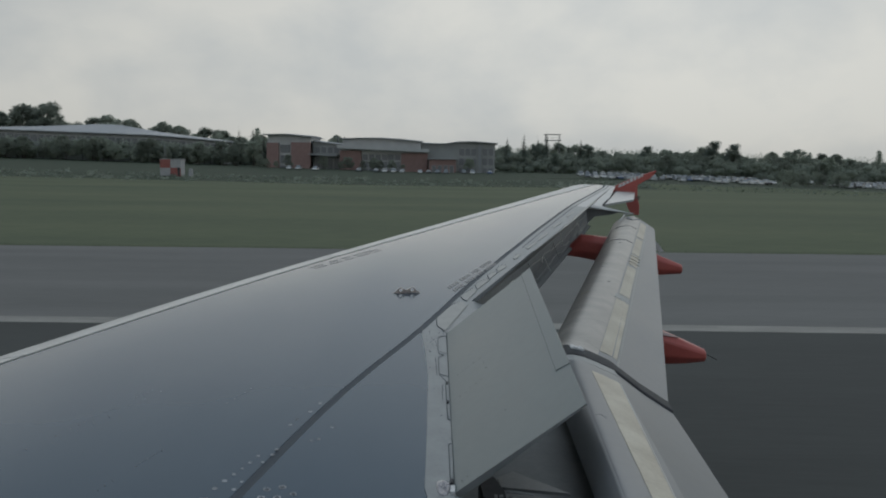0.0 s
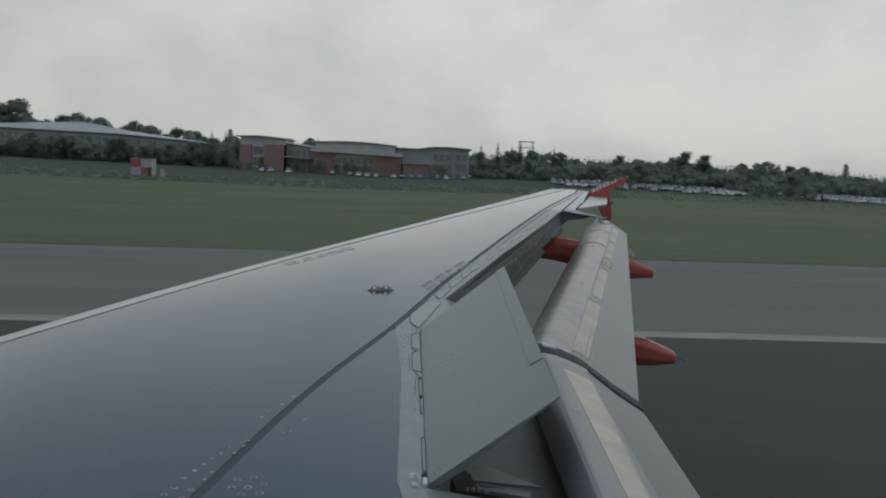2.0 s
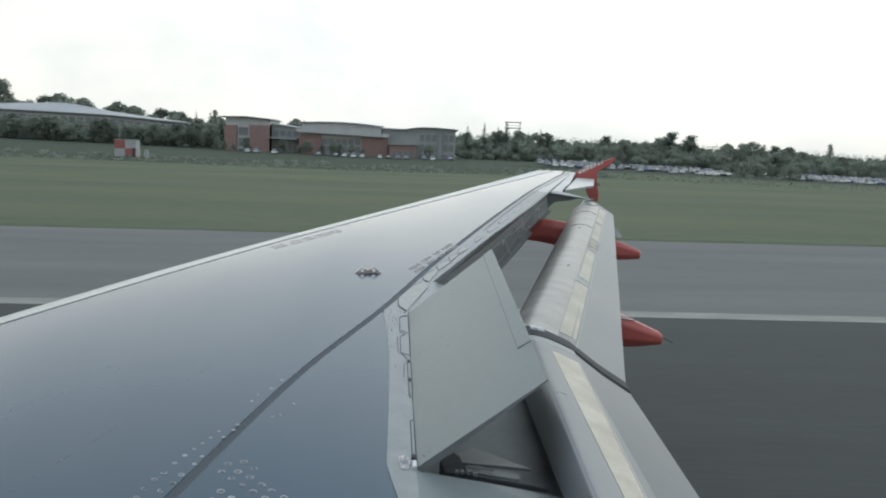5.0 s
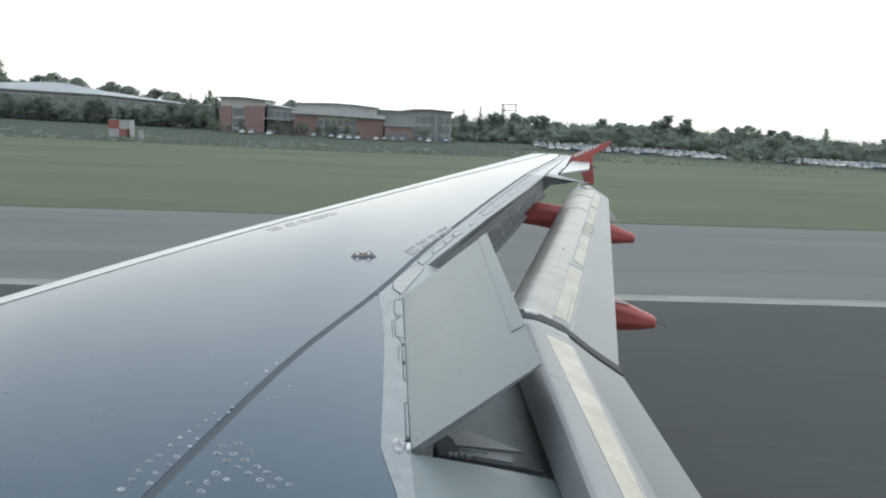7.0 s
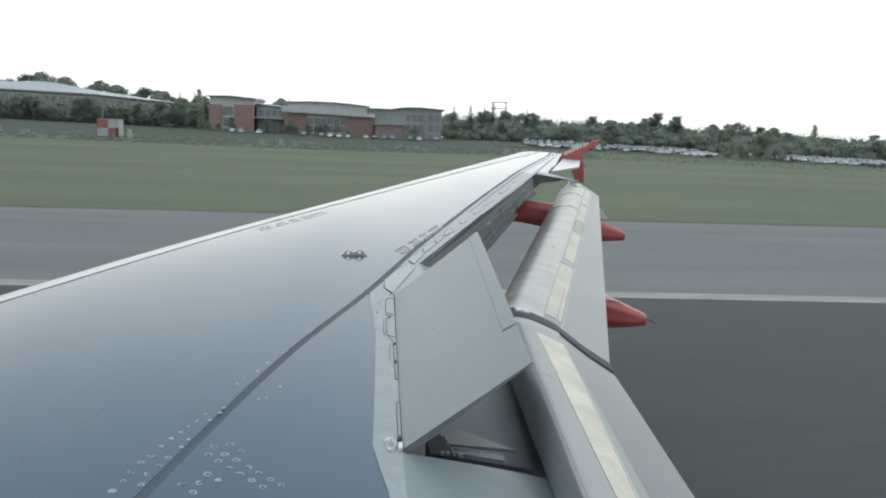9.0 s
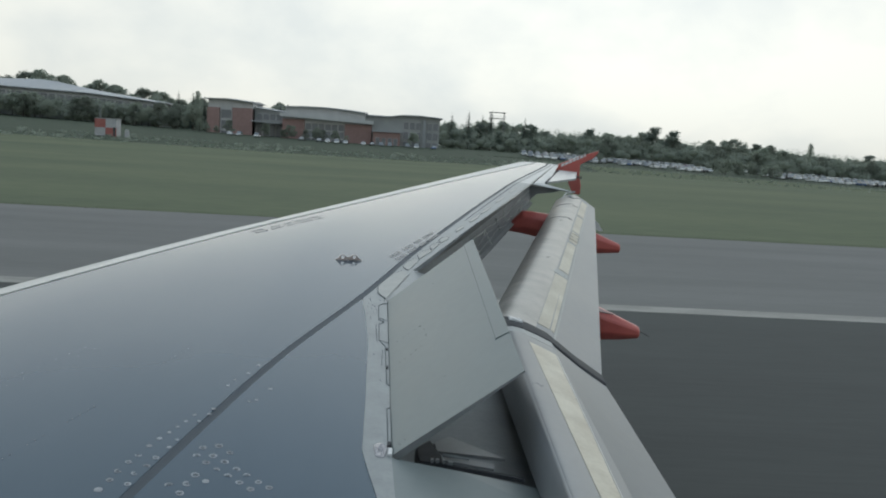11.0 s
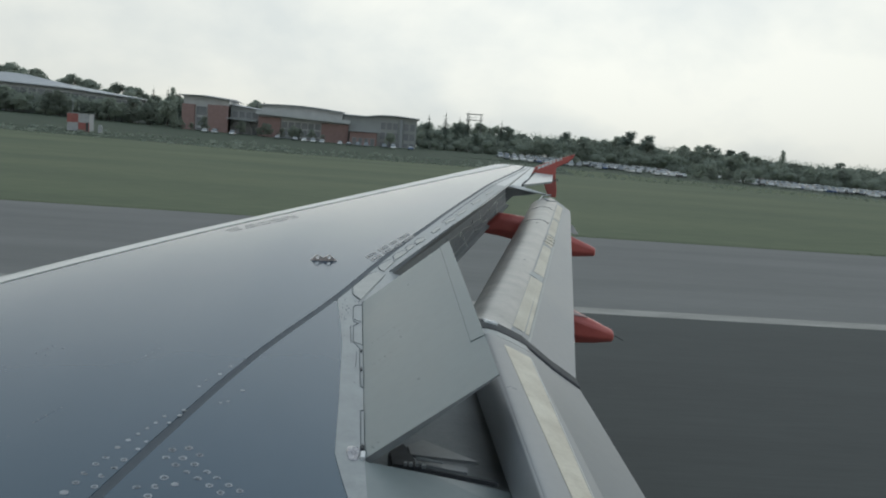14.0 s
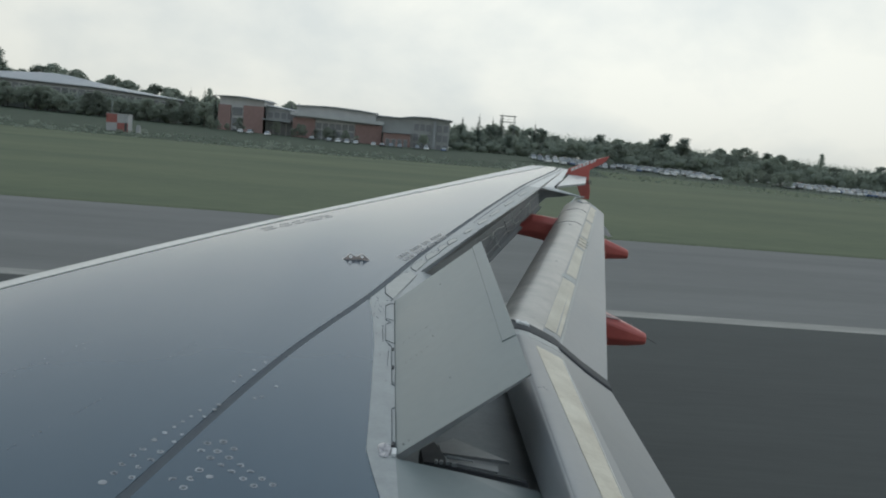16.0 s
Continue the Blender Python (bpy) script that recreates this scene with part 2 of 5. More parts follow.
def slab(pts, down):
    """A plate: a polygon and its copy moved by down."""
    n = len(pts)
    d = Vector(down)
    v = [tuple(p) for p in pts] + [tuple(Vector(p) + d) for p in pts]
    f = [tuple(range(n)), tuple(range(2 * n - 1, n - 1, -1))] + [(i, (i + 1) % n, n + (i + 1) % n, n + i) for i in range(n)]
    return v, f


def tube(path, r, sides=8):
    """A round pipe along a path."""
    rings = []
    for i, p in enumerate(path):
        a, b = Vector(path[max(i - 1, 0)]), Vector(path[min(i + 1, len(path) - 1)])
        q = (b - a).to_track_quat("Z", "Y")
        rr = r[i] if isinstance(r, (list, tuple)) else r
        rings.append([tuple(Vector(p) + q @ Vector((rr * math.cos(u), rr * math.sin(u), 0))) for u in (2 * math.pi * k / sides for k in range(sides))])
    return loft(rings)


def bevelled(me, width, segments=2):
    bm = bmesh.new()
    bm.from_mesh(me)
    bmesh.ops.bevel(bm, geom=bm.edges[:], offset=width, segments=segments, affect="EDGES", clamp_overlap=True)
    bm.to_mesh(me)
    bm.free()
    return me


def span(a, b, n): return [a + (b - a) * i / n for i in range(n + 1)]


# ---- ground and runway ----
def bank(x, y):
    """Height of the land, sloped to fit the camera's view: flat airfield, a low bank up to the car park, rising gently
    under the wood and towards the shed, falling away aft.
    """
    s = min(max((y - 212) / 26, 0), 1)
    d = min(max((y - 130) / 130, 0), 1)
    return -0.030 * min(max(x - 35, 0), 190) * d * d * (3 - 2 * d) + 1.5 * s * s * (3 - 2 * s) + 0.025 * max(min(y, 300) - 240, 0) + 0.012 * max(min(y, 420) - 300, 0) + 0.00009 * max(-15 - max(x, -300), 0) * max(min(y, 420) - 46, 0)


def build_ground():
    xs = [-3000, -1200, -600] + [-400 + 25 * i for i in range(33)] + [600, 1200, 3000]
    yy = [-1500, -400, -80, 46, 100, 130, 155, 180, 195, 210, 216, 222, 228, 234, 240, 260, 300, 330, 370, 420, 600, 1000, 1800, 3500]
    v = [(x, y, bank(x, y)) for y in yy for x in xs]
    n = len(xs)
    f = [(j * n + i, j * n + i + 1, (j + 1) * n + i + 1, (j + 1) * n + i) for j in range(len(yy) - 1) for i in range(n - 1)]
    g = new("ground", mesh_of("ground", v, f, GRASS))
    g.data.materials.append(ROUGH)
    for p in g.data.polygons:
        if p.center.y > (216 if p.center.x < 50 else 238):
            p.material_index = 1
    tagged(g, "wide flat mown grass airfield with rough ground beyond", "ground", kind="structure")
    r = new("runway", mesh_of("runway", *box(-1500, 1500, -21, 23.0, -0.4, 0.03), ASPHALT))
    tagged(r, "dark grey worn asphalt runway with faint rubber streaks", "runway", kind="structure")
    s = new("runway_shoulder", mesh_of("runway_shoulder", *box(-1500, 1500, 23.0, 45.6, -0.4, 0.026), SHOULDER))
    tagged(s, "paler brown-grey asphalt shoulder beside the grass", "shoulder", kind="structure")
    lot = [[(x, y, bank(x, y) + z) for y, z in ((260, 0.02), (300, 0.02), (325, 0.02), (325, -0.4), (260, -0.4))] for x in span(22, 310, 40)]
    k = new("car_park", mesh_of("car_park", *loft(lot), ROUGH))
    tagged(k, "worn rough grass car park beyond the airfield", "car park", kind="structure")
    w = new("runway_edge_line", mesh_of("runway_edge_line", *box(-1500, 1500, 22.95, 23.85, 0.0, 0.036), LINE))
    tagged(w, "worn white painted line along the runway edge", "runway marking", kind="structure")
    rnd = random.Random(4)
    v, f = [], []
    for _ in range(9000):                        # ragged edge of the turf
        x, y = rnd.uniform(-45, 48), 45.5 + rnd.random() ** 2 * 1.4
        h, a, w = rnd.uniform(0.01, 0.04), rnd.uniform(0, 6.28), rnd.uniform(0.015, 0.04)
        dx, dy = math.cos(a) * w, math.sin(a) * w
        k = len(v)
        v += [(x - dx, y - dy, 0.0), (x + dx, y + dy, 0.0), (x + rnd.uniform(-.06, .06), y + rnd.uniform(-.06, .06), h)]
        f.append((k, k + 1, k + 2))
    me = bpy.data.meshes.new("grass")
    me.from_pydata(v, [], f)
    me.materials.append(GRASS)
    tagged(new("grass", me), "ragged grass blades along the asphalt edge", "grass", kind="stuff")


build_ground()


# ---- the airliner: wing shape ----
def lead_x(y): return 1.811 - 0.52 * (15.2 - y) + 0.45 * math.tanh(0.040 * max(8.5 - y, 0) ** 2)


def lead_z(y): return 4.11 - 0.103 * (15.2 - y)


def trail_x(y): return 0.93 + 0.1325 * (y - 5.6) + 0.1025 * math.hypot(y - 5.6, 0.9)


def top_z(x, y):
    """Upper skin of the wing: one even curve from the slats to the rear spar."""
    a, b = lead_x(y) + slat_w(y), joint_x(y)
    if x >= b:
        return section_z(x, y)
    if x <= a:
        return section_z(x, y)
    zb = section_z(b, y)
    slope = (section_z(b + .01, y) - zb) / .01
    k = (section_z(a, y) - zb - slope * (a - b)) / (a - b) ** 2
    return zb + slope * (x - b) + k * (x - b) ** 2


def section_z(x, y):
    ch = trail_x(y) - lead_x(y)
    c = min(max((x - lead_x(y)) / ch, 0), 1.1)
    return lead_z(y) - 0.065 * max(0, 1 - c / 0.25) ** 2 + ch * 0.625 * (.2969 * c ** .5 - .126 * c - .3516 * c * c + .2843 * c ** 3 - .1015 * c ** 4)


def under_z(x, y):
    ch = trail_x(y) - lead_x(y)
    c = min(max((x - lead_x(y)) / ch, 0), 1.0)
    return lead_z(y) - ch * 0.36 * (.2969 * c ** .5 - .126 * c - .3516 * c * c + .2843 * c ** 3 - .1015 * c ** 4) - 0.02


JOINT_Y, JOINT_X = [0, 2.887, 3.47, 4.3, 4.935, 5.717, 7.228, 10.06, 12.3, 13.84, 15.2], [-1.45, -.96, -.853, -.692, -.529, -.294, .078, .885, 1.555, 2.10, 2.58]


def joint_x(y):
    """The rear spar seam, gently bent."""
    return float(np.mean(np.interp(np.linspace(y - 0.45, y + 0.45, 9), JOINT_Y, JOINT_X)))


def seam_half(y): return float(np.interp(y, [8, 12], [0.026, 0.015]))


def slat_w(y): return 0.66 - 0.012 * (y - 6)


def hinge_x(y): return float(np.interp(y, [2.0, 2.9, 3.51, 5.79, 6.69, 7.4, 12.3, 15.2], [0.10, 0.045, 0.002, -0.092, 0.088, 0.335, 1.80, 2.66]))


def on_top(x, y, lift=0.0): return (x, y, top_z(x, y) + lift)


def sheet(xa, xb, ys, nx, lift=0.0, depth=0.02):
    """A thin skin between two lines across the wing, lying on the upper surface."""
    rings = []
    for y in ys:
        row = [on_top(xa(y) + (xb(y) - xa(y)) * i / nx, y, lift) for i in range(nx + 1)]
        rings.append(row + [(p[0], p[1], p[2] - depth) for p in reversed(row)])
    return loft(rings)



plane = thing("airliner", "grey airliner wing with raised spoilers, lowered flaps and red tip", "airliner")


def build_wing_box():
    ys = span(0.3, 15.2, 140)
    rings = []
    for y in ys:
        a, b = lead_x(y) + slat_w(y) + 0.022, joint_x(y) - seam_half(y) + 0.004
        cs = span(0, 1, 36)
        up = [on_top(a + (b - a) * c, y) for c in cs]
        lo = [(a + (b - a) * c, y, under_z(a + (b - a) * c, y)) for c in reversed(cs)]
        rings.append(up + lo)
    part("wing_skin", mesh_of("wing_skin", *loft(rings), SKIN, True), plane, "glossy grey painted upper wing skin")
    part("sealant_line", mesh_of("sealant_line", *sheet(lambda y: joint_x(y) - seam_half(y), lambda y: joint_x(y) + seam_half(y), ys, 1, -0.002, 0.03), SEAM), plane, "dark grey sealant line along the rear spar")
    part("leading_edge_seam", mesh_of("leading_edge_seam", *sheet(lambda y: lead_x(y) + slat_w(y) - 0.01, lambda y: lead_x(y) + slat_w(y) + 0.028, ys, 2, -0.004, 0.03), SEAM), plane, "thin dark seam behind the slats")
    # slats, drooped ahead of the leading edge
    for a, b in ((2.4, 4.9), (4.92, 8.1), (8.12, 10.6), (10.62, 13.0), (13.02, 15.15)):
        rings = []
        for y in span(a, b, 8):
            x, z = lead_x(y), lead_z(y)
            w = slat_w(y)
            over = [(x + w * s, y, top_z(x + w * s, y) + 0.004) for s in (1, .85, .7, .55, .42, .3, .2, .12, .06)]
            rings.append(over + [(x - 0.02, y, z - 0.10), (x - 0.03, y, z - 0.16), (x + 0.03, y, z - 0.22), (x + 0.14, y, z - 0.20), (x + 0.3, y, z - 0.08), (x + w, y, top_z(x + w, y) - 0.02)])
        part("slat", mesh_of("slat", *loft(rings), WHITE, True), plane, "pale leading edge slat, drooped")
    # skin between the spar seam and the hinge lines
    part("rear_skin", mesh_of("rear_skin", *sheet(lambda y: joint_x(y) + 0.022, lambda y: hinge_x(y) - 0.02 if y < 3.7 else max(hinge_x(y) - 0.125, joint_x(y) + 0.03), span(0.3, 5.72, 90), 16), SKIN, True), plane, "blue-grey rear wing skin")
    part("hinge_strip", mesh_of("hinge_strip", *sheet(lambda y: max(float(np.interp(y, [2.0, 3.1, 3.3, 3.51, 4.06, 4.9, 5.31, 5.764], [.05, -.04, -.087, -.131, -.148, -.182, -.217, -.27])), joint_x(y) + 0.022), lambda y: hinge_x(y) - 0.003, span(2.0, 5.79, 40), 3, 0.004), STRIP), plane, "bare scuffed metal strip before the inner spoiler")
    part("hinge_strip", mesh_of("hinge_strip", *sheet(lambda y: joint_x(y) + 0.024, lambda y: hinge_x(y) - 0.004, span(5.79, 12.35, 26), 3, 0.0), STRIP), plane, "pale strip before the outer spoilers")
    part("strip_seam", mesh_of("strip_seam", *sheet(lambda y: joint_x(y) + 0.07, lambda y: joint_x(y) + 0.07 + float(np.interp(y, [9, 11], [0.006, 0.014])), span(9.0, 15.1, 24), 1, 0.003, 0.006), STENCIL), plane, "thin dark seam behind the spar line")
    # small fixed wedge between the inner and outer spoilers
    w = [on_top(-0.092, 5.80), on_top(0.088, 6.69), (0.46, 6.42, 3.31), (0.60, 5.93, 3.215)]
    part("fixed_wedge", mesh_of("fixed_wedge", *slab(w, (0, 0, -0.03)), STRIP), plane, "pale fixed wedge panel between spoilers")
    # fixed outer trailing edge, before the aileron
    part("outer_trailing_panel", mesh_of("outer_trailing_panel", *sheet(lambda y: joint_x(y) + 0.024, lambda y: float(np.interp(y, [12.36, 12.45, 15.2], [2.05, 2.095, 2.745])), span(12.36, 15.2, 12), 3), WHITE), plane, "pale fixed panel before the aileron")
    # lines of tiny dark fasteners; a tight row runs along the hinge covers
    rnd = random.Random(8)
    bits = []
    for a, b, n in (((-1.95, 3.4), (-1.58, 4.5), 26), ((-1.92, 3.34), (-1.5, 4.55), 14), ((-1.56, 2.8), (-1.30, 3.7), 20), ((-1.2, 4.2), (-1.08, 4.6), 7)):
        for i in range(n):
            s = (i + rnd.uniform(-.25, .25)) / n
            if rnd.random() < 0.35:
                continue
            x, y = a[0] + (b[0] - a[0]) * s, a[1] + (b[1] - a[1]) * s
            r = rnd.uniform(0.002, 0.004)
            bits.append(slab([on_top(x + r * math.cos(u), y + r * math.sin(u), 0.0015) for u in (0, 1.05, 2.1, 3.14, 4.2, 5.25)], (0, 0, -0.004)))
    for y, o in [(4.93 + .021 * k, .073 + .0004 * k) for k in range(15)] + [(4.56 + .022 * k, .044 - .0006 * k) for k in range(11)]:
        x = hinge_x(y) - o
        bits.append(slab([on_top(x + .003 * math.cos(u), y + .0035 * math.sin(u), 0.0065) for u in (0, 1.57, 3.14, 4.71)], (0, 0, -0.003)))
    for y, o, r in ((5.80, .168, 6), (5.77, .122, 7), (5.729, .118, 6), (5.656, .135, 5), (5.626, .105, 6), (5.573, .136, 5), (5.543, .11, 6), (5.595, .091, 5), (5.491, .097, 5), (5.428, .137, 6), (5.376, .14, 6), (5.377, .118, 6), (5.346, .115, 6), (5.554, .079, 4), (5.502, .074, 4), (5.761, .051, 5), (5.043, .117, 4), (4.70, .09, 4), (4.33, .05, 4)):
        x = hinge_x(y) - o
        bits.append(slab([on_top(x + .0007 * r * math.cos(u), y + .0009 * r * math.sin(u), 0.0065) for u in (0, 1.05, 2.1, 3.14, 4.2, 5.25)], (0, 0, -0.003)))
    tagged(part("small_fasteners", mesh_of("small_fasteners", *merged(bits), FADED), plane), kind="stuff")


def build_root():
    # fixed root panel aft of the strip, inboard of the inner spoiler
    v = [on_top(-0.006, 3.485), (0.30, 3.47, 2.985), (0.69, 3.46, 2.915), (0.74, 3.2, 2.90), (0.74, 0.3, 2.88), on_top(0.16, 0.3), on_top(0.092, 2.0), on_top(0.036, 2.9)]
    part("root_panel", mesh_of("root_panel", *slab(v, (0, 0, -0.03)), PANEL), plane, "grey fixed panel at the wing root")
    # bay under the raised inner spoiler
    floor = [(-0.10, 5.78, 2.98), (0.0, 3.50, 2.80), (0.80, 3.50, 2.72), (0.80, 5.78, 2.86)]
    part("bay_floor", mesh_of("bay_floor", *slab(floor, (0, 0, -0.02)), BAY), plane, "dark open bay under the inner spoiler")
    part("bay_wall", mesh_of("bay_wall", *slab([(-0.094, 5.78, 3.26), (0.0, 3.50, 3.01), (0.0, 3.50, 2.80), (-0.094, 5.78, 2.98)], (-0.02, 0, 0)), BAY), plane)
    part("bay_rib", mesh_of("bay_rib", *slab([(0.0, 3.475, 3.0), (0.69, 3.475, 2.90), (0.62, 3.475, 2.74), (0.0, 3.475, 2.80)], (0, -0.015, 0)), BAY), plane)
    br = [(0.203, 3.91, 2.95), (0.283, 4.0, 2.95), (0.536, 3.73, 2.95), (0.217, 3.793, 2.95)]
    part("bracket", mesh_of("bracket", *slab(br, (0, 0, -0.015)), UNDER), plane, "grey triangular actuator bracket")
    blk = [(0.109, 3.806, 2.957), (0.185, 3.932, 2.957), (0.233, 3.738, 2.957), (0.236, 3.621, 2.957), (0.124, 3.636, 2.957)]
    part("actuator_body", bevelled(mesh_of("actuator_body", *slab(blk, (0, 0, -0.09)), RUBBER), 0.008, 2), plane, "dark actuator body")
    rail = [(0.246, 3.727, 2.952), (0.474, 3.653, 2.952), (0.468, 3.59, 2.952), (0.247, 3.672, 2.952)]
    part("bay_rail", mesh_of("bay_rail", *slab(rail, (0, 0, -0.012)), UNDER), plane, "grey rail along the bay")
    part("bay_rail", mesh_of("bay_rail", *slab([(0.23, 3.642, 2.956), (0.60, 3.532, 2.94), (0.60, 3.515, 2.94), (0.23, 3.62, 2.956)], (0, 0, -0.02)), RUBBER), plane, "dark rail along the bay")
    part("actuator_rod", mesh_of("actuator_rod", *tube([(0.24, 3.70, 2.966), (0.30, 3.682, 2.966), (0.315, 3.678, 2.966), (0.36, 3.664, 2.964)], [0.009, 0.009, 0.005, 0.005]), STRIP, True), plane, "dull steel actuator rod")
    for x, y, w in ((0.187, 3.634, .014), (0.211, 3.632, .016), (0.24, 3.63, .011), (0.270, 3.612, .02)):
        part("bay_clip", mesh_of("bay_clip", *box(x - w / 2, x + w / 2, y - .012, y + .012, 2.958, 2.972), STRIP), plane, "small pale clip")


def build_spoiler(h0, h1, t0, t1, name="spoiler"):
    """A raised spoiler: hinge corners h0 (inner) and h1 (outer), trailing corners t0 and t1."""
    h0, h1, t0, t1 = (Vector(p) for p in (h0, h1, t0, t1))
    n = (h1 - h0).cross(t0 - h0).normalized()
    if n.z > 0:
        n = -n
    rows = []
    for s in (0, 0.02, 0.5, 0.98, 1):
        a, b = h0.lerp(h1, s), t0.lerp(t1, s)
        rows.append([a, a.lerp(b, 0.03), a.lerp(b, 0.5), a.lerp(b, 1.0), a.lerp(b, 1.0) + n * 0.006, a.lerp(b, 0.5) + n * 0.022, a.lerp(b, 0.03) + n * 0.035, a + n * 0.03])
    sp = part(name, mesh_of(name, *loft([[tuple(p) for p in r] for r in rows]), PANEL), plane, "raised grey spoiler panel")
    sp.data.materials.append(UNDER)
    for p in sp.data.polygons:
        if p.normal.dot(n) > -0.6:
            p.material_index = 1
    return sp, n


def build_spoilers():
    h0, h1, t0, t1 = (0.002, 3.51, 3.03), (-0.092, 5.79, 3.285), (0.567, 3.52, 3.437), (0.494, 5.853, 3.750)
    sp, n = build_spoiler(h0, h1, t0, t1)
    H0, H1, T0, T1 = (Vector(p) for p in (h0, h1, t0, t1))

    def at(s, c, up=0.0):
        return tuple(H0.lerp(H1, s).lerp(T0.lerp(T1, s), c) - n * up)
    # riveted strip along the outer part of the trailing edge
    part("edge_strip", mesh_of("edge_strip", *slab([at(.213, .892, .005), at(.205, 1.0, .003), at(1, 1.0, .003), at(1, .90, .005)], n * 0.004), PANEL), sp, "bare metal strip on the spoiler edge")
    part("strip_groove", mesh_of("strip_groove", *slab([at(.206, .888, .002), at(.213, .894, .002), at(1, .901, .002), at(1, .895, .002)], n * 0.002), SEAM), sp)
    rnd = random.Random(3)
    dots = []
    loop = [(.59, .09 + .055 * i) for i in range(5)] + [(.55, .345), (.50, .36)] + [(.45 - .003 * i, .30 - .05 * i) for i in range(5)] + [(.03, .10), (.022, .065), (.03, .055), (.86, .5), (.2, .45)]
    for s, c in loop:                            # fasteners of the actuator fitting, in a loop
        q = [at(s + 0.0018 * math.cos(k), c + 0.0055 * math.sin(k), 0.002) for k in (0, 1.05, 2.1, 3.14, 4.2, 5.25)]
        dots.append(slab(q, n * 0.003))
    tagged(part("rivets", mesh_of("rivets", *merged(dots), FADED), sp), kind="stuff")
    # hinge covers on the strip before the inner spoiler, outlined by dark gaskets
    for path in ([(5.70, .004), (5.69, .034), (5.635, .062), (5.335, .062), (5.305, .026), (5.245, .060), (4.945, .058), (4.86, .022), (4.29, .018), (4.275, .004)], [(4.0, .004), (3.98, .019), (3.60, .018), (3.575, .004)]):
        fine = [(a[0] + (b[0] - a[0]) * c, a[1] + (b[1] - a[1]) * c) for a, b in zip(path, path[1:]) for c in (0, .5)] + path[-1:]
        part("cover_gasket", mesh_of("cover_gasket", *tube([on_top(hinge_x(y) - o, y, .0055) for y, o in fine], 0.0019, 6), SEAM, True), plane, "thin dark gasket line")
    for a, b, wide in ((5.66, 5.34, .056), (5.22, 4.92, .053), (4.80, 4.54, .015), (4.51, 4.30, .014), (3.97, 3.62, .013)):
        q = [on_top(hinge_x(y) - o, y, .0075) for y, o in ((a, .005), (a - .03, wide), (b + .03, wide), (b, .005))]
        part("hinge_cover", mesh_of("hinge_cover", *slab(q, (0, 0, -0.004)), STRIP), plane)
    for y, r in ((4.815, .006), (4.525, .006), (3.595, .010)):
        part("hinge_pin", mesh_of("hinge_pin", *tube([(hinge_x(y) - 0.012, y - 0.02, top_z(hinge_x(y), y) + 0.006), (hinge_x(y) - 0.012, y + 0.02, top_z(hinge_x(y), y) + 0.007)], r), RUBBER, True), plane)
    part("hinge_end", bevelled(mesh_of("hinge_end", *box(-0.018, 0.003, 3.49, 3.565, 3.02, 3.045), LETTER), 0.003, 1), plane, "small white hinge end fitting")
    # outer spoilers, seen almost along their panels
    ang = radians(40.5)
    for a, b in ((6.70, 8.48), (8.50, 10.13), (10.15, 12.30)):
        pts = []
        for y in (a, b):
            x = hinge_x(y)
            ch = 0.66 - 0.03 * (y - 6.7)
            pts.append(((x, y, top_z(x, y)), (x + ch * math.cos(ang) * 0.98, y - 0.16 * ch, top_z(x, y) + ch * math.sin(ang))))
        build_spoiler(pts[0][0], pts[1][0], pts[0][1], pts[1][1])
    # hinge covers before the outer spoilers and at the kink, as (span, distance before the hinge line)
    covers = [[(5.823, .019), (5.926, .097), (6.111, .142), (6.481, .118), (6.62, .076), (6.61, .036), (6.50, .004)],
              [(6.664, .029), (6.70, .07), (6.756, .104), (6.848, .121), (7.081, .114), (6.998, .061)],
              [(7.06, .075), (7.182, .132), (7.293, .146), (7.473, .117), (7.411, .082)],
              [(7.442, .091), (7.575, .145), (7.665, .144), (7.764, .121), (7.682, .092)],
              [(7.762, .095), (7.864, .139), (7.994, .146), (8.102, .115), (8.01, .080)],
              [(8.358, .084), (8.42, .119), (8.588, .121), (8.686, .105), (8.625, .081)],
              [(8.92, .079), (8.992, .117), (9.169, .116), (9.374, .098), (9.273, .065)],
              [(9.49, .080), (9.552, .115), (9.758, .116), (10.021, .104), (9.929, .066)],
              [(10.34, .080), (10.42, .115), (10.66, .116), (10.90, .100), (10.80, .066)],
              [(11.25, .078), (11.34, .110), (11.60, .110), (11.85, .095), (11.74, .062)]]
    for n_c, path in enumerate(covers):
        part("hinge_cover", mesh_of("hinge_cover", *slab([on_top(hinge_x(y) - o, y, .0055) for y, o in path], (0, 0, -0.005)), COVER), plane, "pale worn hinge cover plate")
        line = path[:5] if n_c else [(5.74, .022)] + path[:5]
        fine = [(a[0] + (b[0] - a[0]) * c, a[1] + (b[1] - a[1]) * c) for a, b in zip(line, line[1:]) for c in (0, .5)] + line[-1:]
        part("cover_gasket", mesh_of("cover_gasket", *tube([on_top(hinge_x(y) - o - .003, y, .004) for y, o in fine], 0.0026, 6), SEAM if n_c < 5 else FADED, True), plane, "thin dark gasket line")
    part("clip", bevelled(mesh_of("clip", *box(0.085, 0.125, 6.66, 6.69, 3.355, 3.375), LETTER), 0.004), plane, "small white clip below the spoiler")
    # rear spar face with pipes, below the outer spoilers
    ys = span(5.8, 12.35, 14)

    def deep(y): return float(np.interp(y, [5.8, 9.0, 10.5, 12.35], [0.36, 0.37, 0.33, 0.27]))
